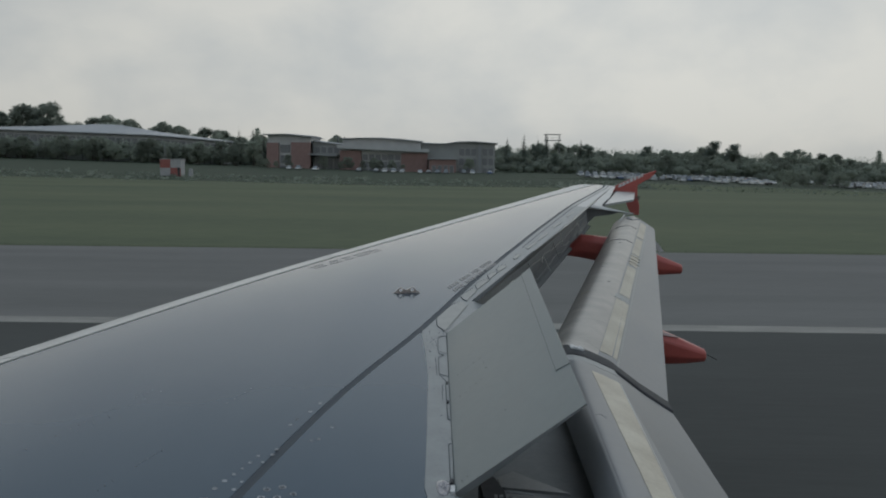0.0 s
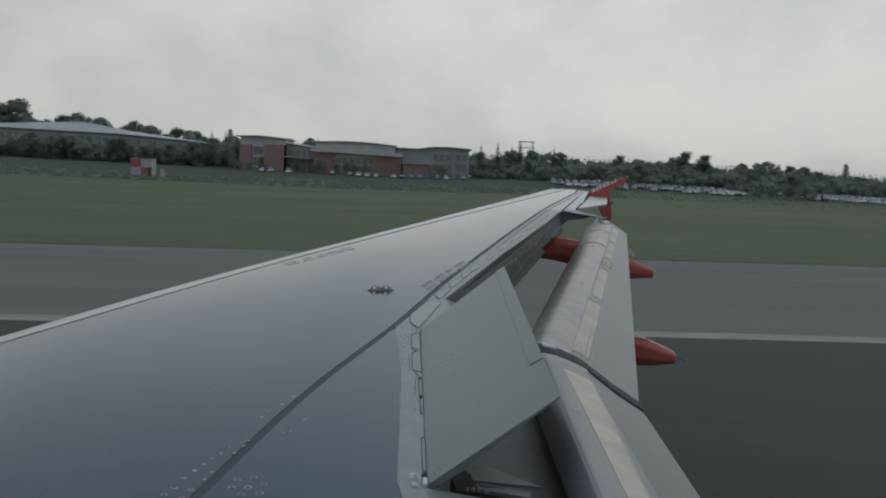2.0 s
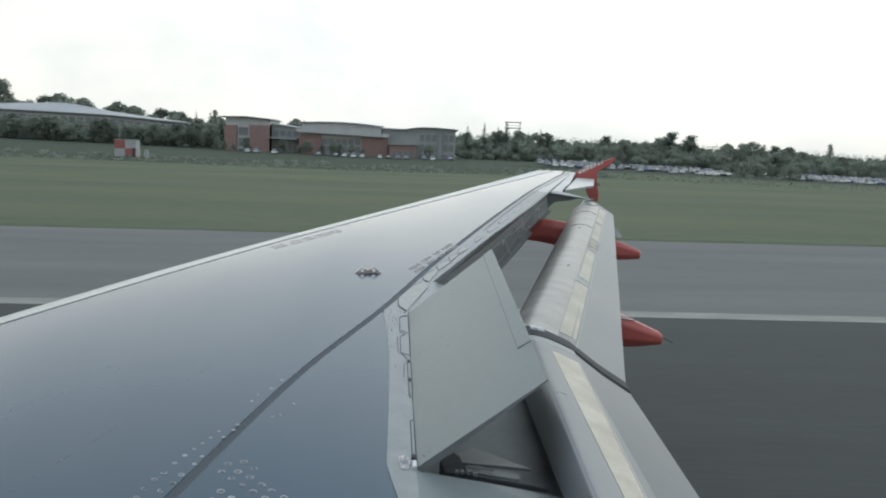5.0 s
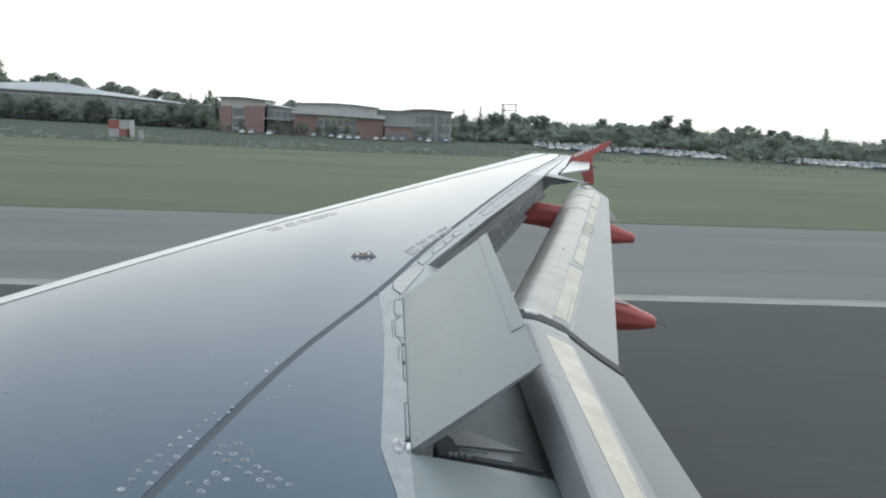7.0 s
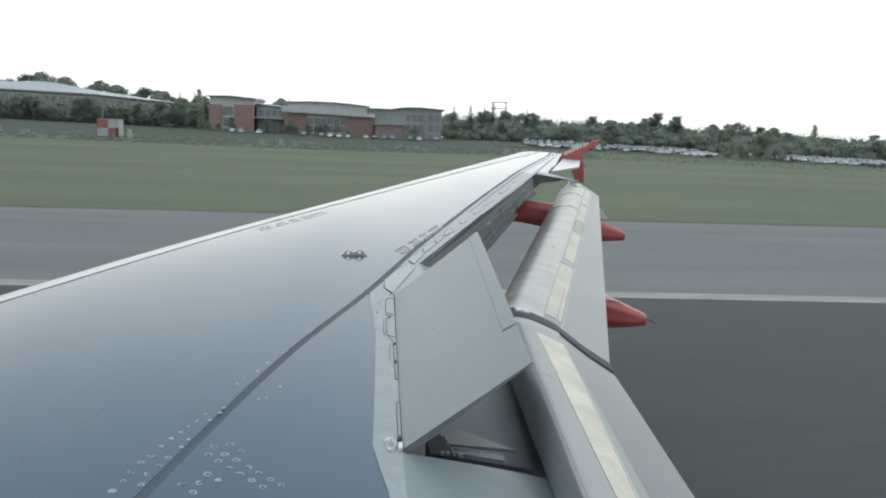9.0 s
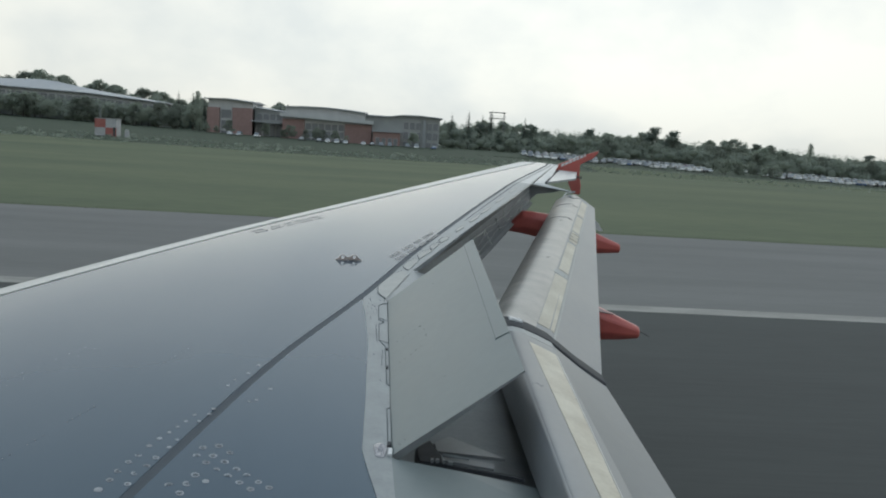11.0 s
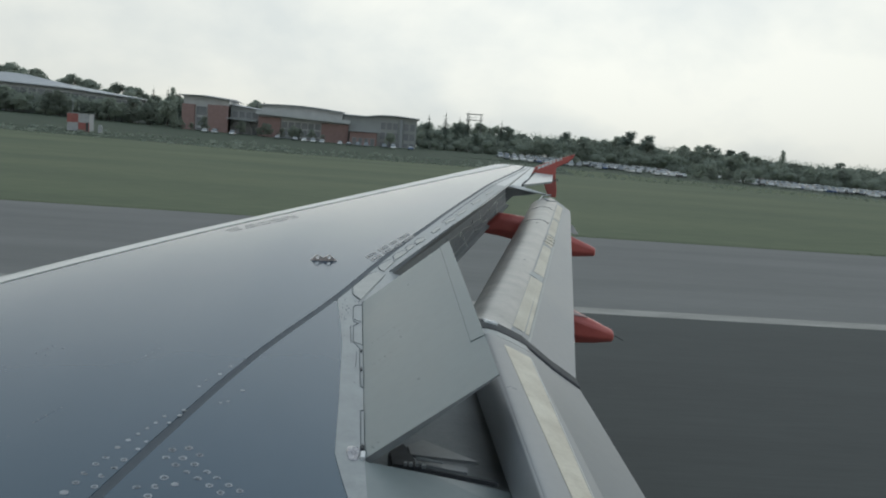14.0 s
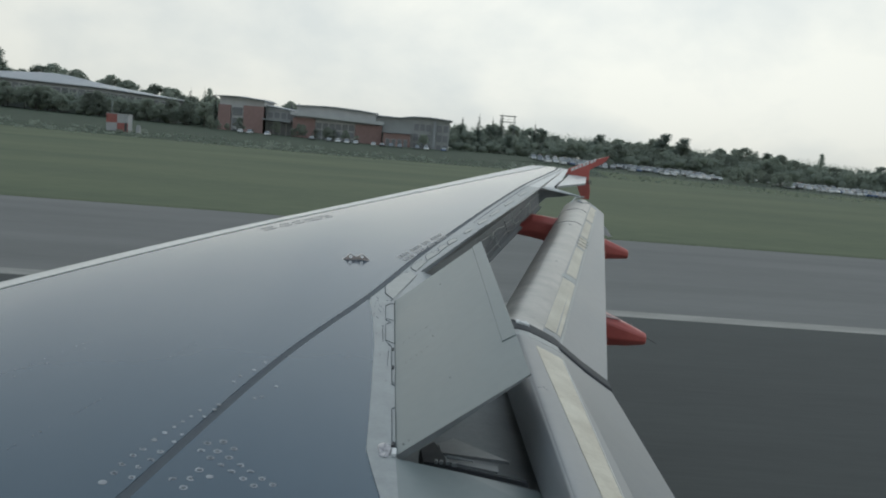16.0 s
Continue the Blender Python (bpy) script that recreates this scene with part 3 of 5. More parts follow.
    wall = loft([[(hinge_x(y), y, top_z(hinge_x(y), y) - 0.015), (hinge_x(y) + 0.03, y, top_z(hinge_x(y), y) - deep(y)), (hinge_x(y) - 0.02, y, top_z(hinge_x(y), y) - deep(y)), (hinge_x(y) - 0.03, y, top_z(hinge_x(y), y) - 0.02)] for y in ys])
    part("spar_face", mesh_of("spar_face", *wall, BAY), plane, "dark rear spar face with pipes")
    lip = loft([[(hinge_x(y) + 0.02, y, top_z(hinge_x(y), y) - deep(y) + .01), (hinge_x(y) + 0.07, y, top_z(hinge_x(y), y) - deep(y) - .005), (hinge_x(y) + 0.07, y, top_z(hinge_x(y), y) - deep(y) - .02), (hinge_x(y) + 0.02, y, top_z(hinge_x(y), y) - deep(y) - .02)] for y in ys])
    part("shroud_lip", mesh_of("shroud_lip", *lip, UNDER), plane, "dark lip of the lower shroud")
    rnd = random.Random(5)
    for k in range(3):
        path = [(hinge_x(y) + 0.045 + 0.012 * k, y, top_z(hinge_x(y), y) - (0.08 + 0.045 * k) * deep(y) / .26 + 0.022 * math.sin(y * (2.3 + k) + 2 * k) + 0.009 * math.sin(9 * y + k)) for y in span(6.0, 12.2, 90)]
        part("hydraulic_pipe", mesh_of("hydraulic_pipe", *tube(path, 0.004, 6), BAY if k == 1 else STRIP, True), plane, "thin steel hydraulic pipe")
    for i in range(7):                           # thin looped wires
        y = 7.6 + 0.62 * i + rnd.uniform(-.2, .2)
        z = top_z(hinge_x(y), y)
        path = [(hinge_x(y + 0.5 * c) + 0.045 + 0.02 * math.sin(5 * c + i), y + 0.5 * c, z - 0.07 - 0.16 * c + 0.05 * math.sin(7 * c + 2 * i)) for c in span(0, 1, 12)]
        part("wire", mesh_of("wire", *tube(path, 0.0035, 5), STRIP if i % 2 else LETTER, True), plane, "thin pale looped wire")


# flap section at the kink and at the outer end: nose, crown, cover strip, trailing edge
IN_TOP = [(.60, 3.04), (.625, 3.11), (.68, 3.16), (.735, 3.182), (.791, 3.184), (.865, 3.169), (.936, 3.142), (.985, 3.121), (1.083, 3.076), (1.147, 3.028), (1.298, 2.915), (1.50, 2.786)]
OUT_TOP = [(2.20, 3.64), (2.215, 3.68), (2.25, 3.715), (2.296, 3.742), (2.335, 3.763), (2.39, 3.782), (2.485, 3.79), (2.59, 3.735), (2.65, 3.699), (2.71, 3.659), (2.75, 3.632), (2.795, 3.602)]
BANDS = ((0, 7, BARE, "nose_skin", "bare metal flap nose with scuffs"), (7, 9, FLAP, "cover_strip", "grey strip under the rub plates"), (9, 11, FLAP, "trailing_panel", "grey flap trailing panel"))


def flap_band(sections, i0, i1, depth):
    rings = []
    for y, pts in sections:
        row = pts[i0:i1 + 1]
        rings.append([(x, y, z) for x, z in row] + [(x - 0.01, y, z - depth) for x, z in reversed(row)])
    return loft(rings)


def mix_pts(a, b, s): return [(p[0] + (q[0] - p[0]) * s, p[1] + (q[1] - p[1]) * s) for p, q in zip(a, b)]


def build_flaps():
    outer = [(5.85 + 6.35 * s, mix_pts(IN_TOP, OUT_TOP, s)) for s in span(0, 1, 10)]
    blunt = [(.672, 2.95, .034), (.672, 3.05, .032), (.695, 3.118, .024), (.738, 3.164, .012)]       # the inner nose is rounder and set further aft

    def shifted(y):
        pts = [(x + k * (5.72 - y), z) for x, z, k in blunt] + IN_TOP[4:]
        k = 0.074 * max(5.3 - y, 0)              # the trailing edge runs in a little towards the root
        pts[-1] = tuple(q + (p - q) * k for p, q in zip(pts[-2], pts[-1]))
        return [(x - 0.048 * (5.72 - y) * (0.6 + 0.4 * x), z - 0.03 + 0.012 * (5.72 - y)) for x, z in pts]

    def rounded(y):
        """The inner section as a smooth curve through its points."""
        p = [Vector(q) for q in shifted(y)]
        out = []
        for i in range(8):
            a, b, c, d = p[max(i - 1, 0)], p[i], p[i + 1], p[min(i + 2, 11)]
            for k in (0, .2, .4, .6, .8):
                out.append(tuple(0.5 * (2 * b + (c - a) * k + (2 * a - 5 * b + 4 * c - d) * k ** 2 + (3 * b - a - 3 * c + d) * k ** 3)))
        return out + [tuple(p[8])]
    inner = [(y, shifted(y)) for y in span(0.4, 5.72, 10)]
    for nm, sections, label in (("outer_flap", outer, "lowered outer wing flap"), ("inner_flap", inner, "lowered inner wing flap")):
        core = []
        for y, pts in sections:
            low = [(pts[0][0] + 0.02, pts[0][1] - 0.08), (pts[4][0], pts[4][1] - 0.23), (pts[8][0], pts[8][1] - 0.16), (pts[11][0] - 0.01, pts[11][1] - 0.006)]
            core.append([(x, y, z - 0.006) for x, z in pts] + [(x, y, z) for x, z in reversed(low)])
        fl = part(nm, mesh_of(nm, *loft(core), FLAP, False), plane, label)
        for i0, i1, mat, bn, lb in BANDS:
            if nm == "inner_flap":              # here the strip is narrower and the nose is painted
                mat, i0, i1 = {"nose_skin": (FLAP, 0, 8), "cover_strip": (None, 0, 0), "trailing_panel": (FLAP, 8, 11)}[bn]
            if nm == "inner_flap" and bn == "nose_skin":
                part(bn, mesh_of(bn, *flap_band([(y, rounded(y)) for y, _ in sections], 0, 40, 0.004), mat, True), fl, lb)
            elif mat:
                part(bn, mesh_of(bn, *flap_band(sections, i0, i1, 0.004), mat, True), fl, lb)
        if nm == "outer_flap":
            # chordwise laps, rails and stops on the nose
            for s, i0, i1 in ((0.27, 1, 8), (0.45, 3, 6), (0.60, 2, 4), (0.66, 2, 4), (0.74, 2, 7)):
                y, pts = 5.85 + 6.35 * s, mix_pts(IN_TOP, OUT_TOP, s)
                path = [(x, y + 0.05 * (x - pts[i0][0]), z + 0.0008) for x, z in pts[i0:i1]]
                lap = loft([[p, (p[0], p[1] + 0.025, p[2] + 0.001), (p[0], p[1] + 0.025, p[2] - 0.002), (p[0], p[1], p[2] - 0.003)] for p in path])
                part("skin_lap", mesh_of("skin_lap", *lap, CREAM if s in (0.27, 0.6) else STRIP), fl)
            def on_flap(k, i, up):
                """A point at k of the span and at the (broken) number i of the section."""
                row = mix_pts(IN_TOP, OUT_TOP, k)
                p, q, g = row[int(i)], row[int(i) + 1], i - int(i)
                return (p[0] + (q[0] - p[0]) * g, 5.85 + 6.35 * k, p[1] + (q[1] - p[1]) * g + up)
            for a, b, i0, i1, mat in ((0.022, 0.268, 7.05, 8.55, CREAM), (0.272, 0.292, 6.8, 8.4, STRIP), (0.30, 0.50, 7.2, 8.45, CREAM), (0.515, 0.60, 7.3, 8.5, CREAM), (0.61, 0.77, 7.25, 8.5, CREAM), (0.785, 0.965, 7.2, 8.55, CREAM)):
                rows = [[on_flap(a + (b - a) * n / 4, i0 + (i1 - i0) * c, 0.003) for c in (0, .5, .99)] for n in range(5)]
                part("rub_plate", mesh_of("rub_plate", *loft([r + [(p[0], p[1], p[2] - 0.004) for p in reversed(r)] for r in rows]), mat), fl, "worn cream rub plate" if mat == CREAM else "grey joint plate")
            for k, i in ((0.338, 5.4), (0.66, 5.2)):
                part("nose_stop", mesh_of("nose_stop", *tube([on_flap(k, i, .006), on_flap(k + .002, i + .12, .006), on_flap(k + .004, i + .25, .006)], 0.0028, 6), SEAM), fl, "small dark rubber stop")
            for k, i0, i1 in ((0.70, 2.3, 6.9), (0.86, 2.4, 6.9)):
                part("skin_joint", mesh_of("skin_joint", *tube([on_flap(k, i0 + (i1 - i0) * n / 12, .002) for n in range(13)], 0.003, 5), SEAM), fl, "thin dark joint across the nose")
            for k in (0.53, 0.555, 0.58):        # rungs of the stop across the strip
                part("stop_rung", mesh_of("stop_rung", *tube([on_flap(k, 7.1, .009), on_flap(k + .004, 8.0, .009), on_flap(k + .008, 8.8, .009)], 0.003, 5), CREAM), fl)
            edge = [[on_flap(k, 8.62, .004), on_flap(k, 8.86, .004), on_flap(k, 8.86, -.002), on_flap(k, 8.62, -.002)] for k in span(0.0, 0.99, 12)]
            part("edge_channel", mesh_of("edge_channel", *loft(edge), STRIP), fl, "narrow grey channel along the cover strip")
        if nm == "inner_flap":
            def strip_x(y): return (float(np.interp(y, [0.4, 2.88, 4.09, 5.27, 5.72], [.69, .773, .821, .868, .884])), float(np.interp(y, [0.4, 3.0, 4.14, 5.31, 5.72], [.70, .882, .967, 1.051, 1.08])))

            def skin_z(x, y): return float(np.interp(x, *zip(*shifted(y)[3:])))
            rows = []
            for yy in span(1.0, 5.36, 16):
                a, b = strip_x(yy)
                row = [(a + (b - a) * c, yy, skin_z(a + (b - a) * c, yy) + 0.003) for c in (0, .33, .67, 1)]
                rows.append(row + [(x, v, z - 0.007) for x, v, z in reversed(row)])
            part("cover_strip", mesh_of("cover_strip", *loft(rows), CREAM), fl, "cream cover strip with brown stains")
            rows = [[(strip_x(yy)[1] + dx, yy, skin_z(strip_x(yy)[1] + dx, yy) + h) for dx, h in ((.003, .003), (.009, .003), (.009, -.002), (.003, -.002))] for yy in span(1.0, 5.34, 16)]
            part("sealant_bead", mesh_of("sealant_bead", *loft(rows), WHITE), fl, "thin pale sealant bead beside the strip")
            y = 4.26
            p = shifted(y)
            path = [(p[5][0] - .055 + dx, y + dy, skin_z(p[5][0] - .055 + dx, y) + .001) for dx, dy in ((-.02, -.02), (0, 0), (.022, .008), (.012, -.022), (.035, -.026))]
            part("scratch", mesh_of("scratch", *tube(path, 0.0022, 5), SEAM), fl)
    # rubber seal in the gap between the flaps, with a metal lip on each side
    rings = []
    for x, z in IN_TOP[2:]:
        rings.append([(x, 5.69, z - 0.05), (x, 5.71, z - 0.012), (x, 5.80, z + 0.006), (x, 5.90, z + 0.009), (x, 5.93, z - 0.03)])
    part("flap_seal", mesh_of("flap_seal", *loft(rings), RUBBER, True), plane, "black rubber seal between the flaps")
    ramp = loft([[(x, 5.58, z - .029), (x, 5.69, z - .016), (x, 5.69, z - .05), (x, 5.58, z - .05)] for x, z in IN_TOP[3:9]])
    part("seal_lip", mesh_of("seal_lip", *ramp, STRIP), plane, "pale metal lip below the seal")
    edge = loft([[(x, 5.925, z + .002), (x, 5.96, z + .006), (x, 5.96, z - .02), (x, 5.925, z - .02)] for x, z in IN_TOP[4:10]])
    part("seal_lip", mesh_of("seal_lip", *edge, STRIP), plane, "pale metal lip above the seal")
    rnd = random.Random(9)
    foil = []
    for i in range(9):
        x = 0.785 + 0.0125 * i
        z = float(np.interp(x, *zip(*IN_TOP))) + 0.006
        foil.append([(x + rnd.uniform(-.004, .004), 5.80 + 0.022 * k + rnd.uniform(-.006, .006), z + rnd.uniform(0.004, 0.018)) for k in range(5)] + [(x, 5.89, z - .012), (x, 5.79, z - .012)])
    # white marking paint stands in for the glint on the metal
    part("seal_retainer", mesh_of("seal_retainer", *loft(foil), LETTER), plane, "crumpled metal seal retainer with its glint painted white")


def build_fairing(y, top, bottom, width):
    """A flap track fairing: keel-shaped body under the flap, whose tail shows behind it."""
    def section(x, zt, zb, w):
        return [(x, y - w * .25, zt), (x, y + w * .25, zt), (x, y + w * .5, zt - (zt - zb) * .25), (x, y + w * .5, zb + (zt - zb) * .3), (x, y + w * .2, zb), (x, y - w * .2, zb), (x, y - w * .5, zb + (zt - zb) * .3), (x, y - w * .5, zt - (zt - zb) * .25)]
    rings = []
    n = len(top)
    for i, (p, q) in enumerate(zip(top, bottom)):
        w = width * (0.35 + 0.65 * math.sin(math.pi * min(0.95, (i + 0.6) / n)))
        rings.append(section(p[0], p[1], q, w))
    ob = part("track_fairing", mesh_of("track_fairing", *loft(rings), RED, False), plane, "red flap track fairing")
    bevelled(ob.data, 0.012, 1)
    return ob


def build_fairings():
    f1 = build_fairing(8.1, [(1.30, 2.98), (1.42, 3.02), (1.58, 3.02), (1.75, 2.98), (1.99, 2.88), (2.20, 2.79), (2.40, 2.70)], [2.90, 2.82, 2.72, 2.64, 2.56, 2.565, 2.585], 0.30)
    # thin pale plate on the near chamfer paints the light on that face
    ridge = slab([(1.64, 8.018, 3.012), (2.12, 8.026, 2.832), (1.82, 7.945, 2.885), (1.64, 7.938, 2.935)], (0, 0.006, -0.008))
    part("ridge_plate", mesh_of("ridge_plate", *ridge, LITPINK), f1, "pale plate that paints the lit upper face of the fairing")
    part("static_wick", mesh_of("static_wick", *tube([(2.40, 8.1, 2.66), (2.52, 8.1, 2.60)], 0.004, 5), RUBBER), f1)
    build_fairing(10.9, [(1.34, 3.40), (1.54, 3.612), (1.70, 3.60), (1.95, 3.57), (2.25, 3.48), (2.56, 3.35), (2.87, 3.225)], [3.335, 3.31, 3.28, 3.22, 3.14, 3.09, 3.11], 0.28)
    w = [(2.72, 11.9, 3.46), (2.785, 11.9, 3.42), (2.874, 11.9, 3.30), (2.82, 11.9, 3.29), (2.72, 11.9, 3.36)]
    part("fairing_tail", mesh_of("fairing_tail", *slab(w, (0, 0.06, 0)), LETTER), plane, "small pale fairing tail")


def build_tip():
    h0, h1, t0, t1 = (2.128, 12.63, 3.937), (2.762, 15.18, 4.076), (2.572, 12.64, 4.018), (3.090, 15.17, 4.06)
    part("aileron", mesh_of("aileron", *slab([h0, t0, t1, h1], (0, 0, -0.03)), WHITE), plane, "pale aileron at the wing tip")
    part("aileron_gap", mesh_of("aileron_gap", *slab([(2.096, 12.6, 3.942), (2.128, 12.6, 3.942), (2.764, 15.17, 4.088), (2.742, 15.17, 4.088)], (0, 0, -0.05)), RUBBER), plane)
    e = [(1.856, 12.36, 3.93), (2.06, 12.42, 3.92), (2.20, 12.39, 3.885), (2.516, 12.34, 3.815), (2.13, 12.33, 3.86), (1.856, 12.33, 3.908)]
    part("flap_end_plate", mesh_of("flap_end_plate", *slab(e, (0, 0.03, -0.012)), WHITE), plane, "pale fixed blade outboard of the flap")
    rib = [(1.78, 12.42, 3.90), (1.869, 12.42, 3.915), (2.32, 12.42, 3.835), (2.206, 12.42, 3.795), (1.95, 12.42, 3.76), (1.84, 12.42, 3.65), (1.76, 12.42, 3.62)]
    part("end_rib", mesh_of("end_rib", *slab(rib, (0, 0.02, 0)), BAY), plane, "dark rib closing the spoiler bay")
    # dark plate painting the shade of the notch, and the link, at the flap's outer end
    part("flap_notch", mesh_of("flap_notch", *slab([(p[0], y, p[1] + 0.007) for p, y in ((OUT_TOP[5], 12.2), (OUT_TOP[7], 12.2), (mix_pts(IN_TOP, OUT_TOP, .94)[6], 11.82), (mix_pts(IN_TOP, OUT_TOP, .965)[5], 11.98))], (0, 0, -0.02)), BAY), plane, "dark plate standing in for the shaded notch at the flap end")
    part("flap_link", mesh_of("flap_link", *tube([(2.22, 11.9, 3.70), (2.36, 12.25, 3.80), (2.5, 12.3, 3.825)], 0.012, 6), WHITE), plane, "pale link rod at the flap end")
    for i in range(4):
        y = 13.2 + 0.5 * i
        x = t0[0] + (t1[0] - t0[0]) * (y - 12.64) / 2.53
        part("static_wick", mesh_of("static_wick", *tube([(x, y, 4.0), (x + 0.1, y, 4.0)], 0.004, 5), RUBBER), plane)
    cap = [on_top(lead_x(15.2) + 0.05, 15.2), on_top(2.3, 15.2), (2.70, 15.2, 4.11), (2.72, 15.32, 4.12), (2.3, 15.32, top_z(2.3, 15.2) - .01), (lead_x(15.2) + 0.25, 15.3, lead_z(15.2))]
    part("tip_cap", mesh_of("tip_cap", *slab(cap, (0, 0, -0.08)), WHITE), plane, "pale rounded wing tip cap")
    prof = [(2.60, 4.10), (2.677, 4.130), (2.80, 4.19), (2.953, 4.262), (3.22, 4.37), (3.495, 4.462), (3.47, 4.40), (3.389, 4.315), (3.26, 4.25), (3.160, 4.185), (3.165, 4.0), (3.205, 3.80), (3.200, 3.641), (3.060, 3.655), (2.99, 3.80), (2.93, 3.98)]
    v, f = slab([(x, 15.28, z) for x, z in prof], (0, 0.05, 0))
    fence = part("tip_fence", bevelled(mesh_of("tip_fence", v, f, RED), 0.008, 1), plane, "orange-red wing tip fence")
    # the lettering on the fence as plain pale bars
    for i, (w, h) in enumerate(((.055, .05), (.055, .05), (.05, .05), (.055, .065), (.045, .075), (.055, .05), (.03, .065))):
        x = 2.815 + 0.068 * i
        z = 4.137 + 0.0325 * i
        q = [(x, 15.278, z), (x + w, 15.278, z + w * .45), (x + w, 15.278, z + w * .45 + h), (x, 15.278, z + h)]
        part("marking_bar", mesh_of("marking_bar", *slab(q, (0, -0.003, 0)), LETTER), fence)


def build_markings():
    # lifting fitting: a small plate with two eyes on a spread foot
    mid = Vector((-0.444, 6.735, top_z(-0.444, 6.735)))
    d = Vector((1, 0.33, 0)).normalized()

    def q(u, h, k): return tuple(mid + d * u + Vector((0, 0, h)) + Vector((-d.y, d.x, 0)) * k)
    pieces = []
    outline = [(0, .026), (.012, .027), (.030, .037), (.048, .046), (.068, .038), (.084, .018), (.118, .002), (.118, 0), (0, 0)]

    def reach(a):
        """Where a ray from the middle of the eye leaves the half plate."""
        best = 1.0
        for (x0, z0), (x1, z1) in zip(outline, outline[1:] + outline[:1]):
            m = Matrix(((math.cos(a), x0 - x1), (math.sin(a), z0 - z1)))
            if abs(m.determinant()) > 1e-9:
                r, k = m.inverted() @ Vector((x0 - .048, z0 - .025))
                if r > 0 and -1e-6 <= k <= 1 + 1e-6:
                    best = min(best, r)
        return best
    for sgn in (-1, 1):
        turns = [2 * math.pi * i / 36 for i in range(36)]
        rim = [(sgn * (.048 + reach(a) * math.cos(a)), .025 + reach(a) * math.sin(a)) for a in turns]
        eye = [(sgn * (.048 + .0165 * math.cos(a)), .026 + .0135 * math.sin(a)) for a in turns]
        verts = [q(u, h, k) for k in (-.005, .005) for u, h in rim + eye]
        faces = []
        for i in range(36):
            j = (i + 1) % 36
            faces += [(i, j, 36 + j, 36 + i), (72 + i, 108 + i, 108 + j, 72 + j), (i, 72 + i, 72 + j, j), (36 + i, 36 + j, 108 + j, 108 + i)]
        pieces.append((verts, faces))
    part("lifting_fitting", mesh_of("lifting_fitting", *merged(pieces), FITTING), plane, "brown metal fitting with two eyes on the wing")
    # fastener caps in rows by the spar seam and in a cluster behind it
    disc = mesh_of("fastener", *slab([(.013 * math.cos(a), .013 * math.sin(a), .0006) for a in (math.pi * i / 6 for i in range(12))], (0, 0, -.002)), CAP)
    rnd = random.Random(12)

    def worn_ring(seed):
        """A flat paint ring, chipped through in places, with a small dark cross at its middle."""
        r2 = random.Random(seed)
        start = r2.uniform(0, 6)
        arc = (6.2, 5.9, 6.2, 4.4, 6.1, 3.4)[seed % 6]
        k = 12
        arcs = []
        for i in range(k + 1):
            a = start + arc * i / k
            w, n = .0185 - .003 * r2.random(), .0085 + .0035 * r2.random()
            arcs.append([(r * math.cos(a), r * math.sin(a), z) for r, z in ((w, .0006), (n, .0006), (n, -.0014), (w, -.0014))])
        me = mesh_of("fastener_ring", *loft(arcs), CAP)
        cross = merged([slab([(.009 * math.cos(a) - .0022 * math.sin(a), .009 * math.sin(a) + .0022 * math.cos(a), .0009), (.009 * math.cos(a) + .0022 * math.sin(a), .009 * math.sin(a) - .0022 * math.cos(a), .0009), (.0016 * math.sin(a), -.0016 * math.cos(a), .0009), (-.0016 * math.sin(a), .0016 * math.cos(a), .0009)], (0, 0, -.002)) for a in (start, start + 2.0, start + 4.3)])
        return me, mesh_of("fastener_slot", *cross, FADED)
    rings = [worn_ring(40 + i) for i in range(6)]

    def stud(x, y, s, worn):
        turn = rnd.uniform(0, 6)
        meshes = rings[rnd.randrange(6)] if worn else (disc,)
        for me in meshes:
            ob = part("fastener_slot" if me.name.startswith("fastener_slot") else "fastener", me, plane)
            ob.location = on_top(x, y, 0.0004 + (0.002 if abs(x - joint_x(y)) < .035 else 0))
            ob.scale = (s, s, 1)
            up = Vector((top_z(x - .01, y) - top_z(x + .01, y), top_z(x, y - .01) - top_z(x, y + .01), .02))
            ob.rotation_euler = (up.to_track_quat("Z", "Y").to_matrix() @ Matrix.Rotation(turn, 3, "Z")).to_euler()
    row = [(-.729, 4.312), (-.762, 4.188), (-.809, 4.083), (-.825, 4.003), (-.829, 3.717), (-.835, 3.66), (-.895, 3.636), (-.86, 3.577), (-.914, 3.564), (-.933, 3.503), (-.953, 3.442), (-.975, 3.379), (-.904, 3.386), (-.917, 3.314), (-.995, 3.306), (-.663, 3.878), (-.693, 3.851), (-.62, 4.026)]
    for x, y in row:                             # worn caps along the seam
        stud(x, y, rnd.uniform(.62, .9), False)
    for x, y in ((-1.012, 3.22), (-.942, 3.216), (-1.03, 3.156), (-.956, 3.143), (-1.045, 3.08), (-.981, 3.077), (-1.051, 3.008), (-.98, 2.996)):
        stud(x, y, rnd.uniform(.7, .85), True)
    stud(-1.065, 2.933, 1.25, False)
    cluster = [(-.787, 3.345), (-.728, 3.378), (-.673, 3.332), (-.745, 3.228), (-.675, 3.253), (-.731, 3.289), (-.794, 3.274), (-.692, 3.182), (-.618, 3.206), (-.641, 3.145), (-.57, 3.168), (-.587, 3.108), (-.517, 3.13), (-.536, 3.069), (-.469, 3.099), (-.761, 3.122), (-.774, 3.05), (-.835, 3.024), (-.782, 2.978)]
    for x, y in cluster:                         # ringed ones in slanting rows behind the seam
        stud(x, y, rnd.uniform(.82, 1.0), True)
    stud(-.711, 3.084, 1.1, False)
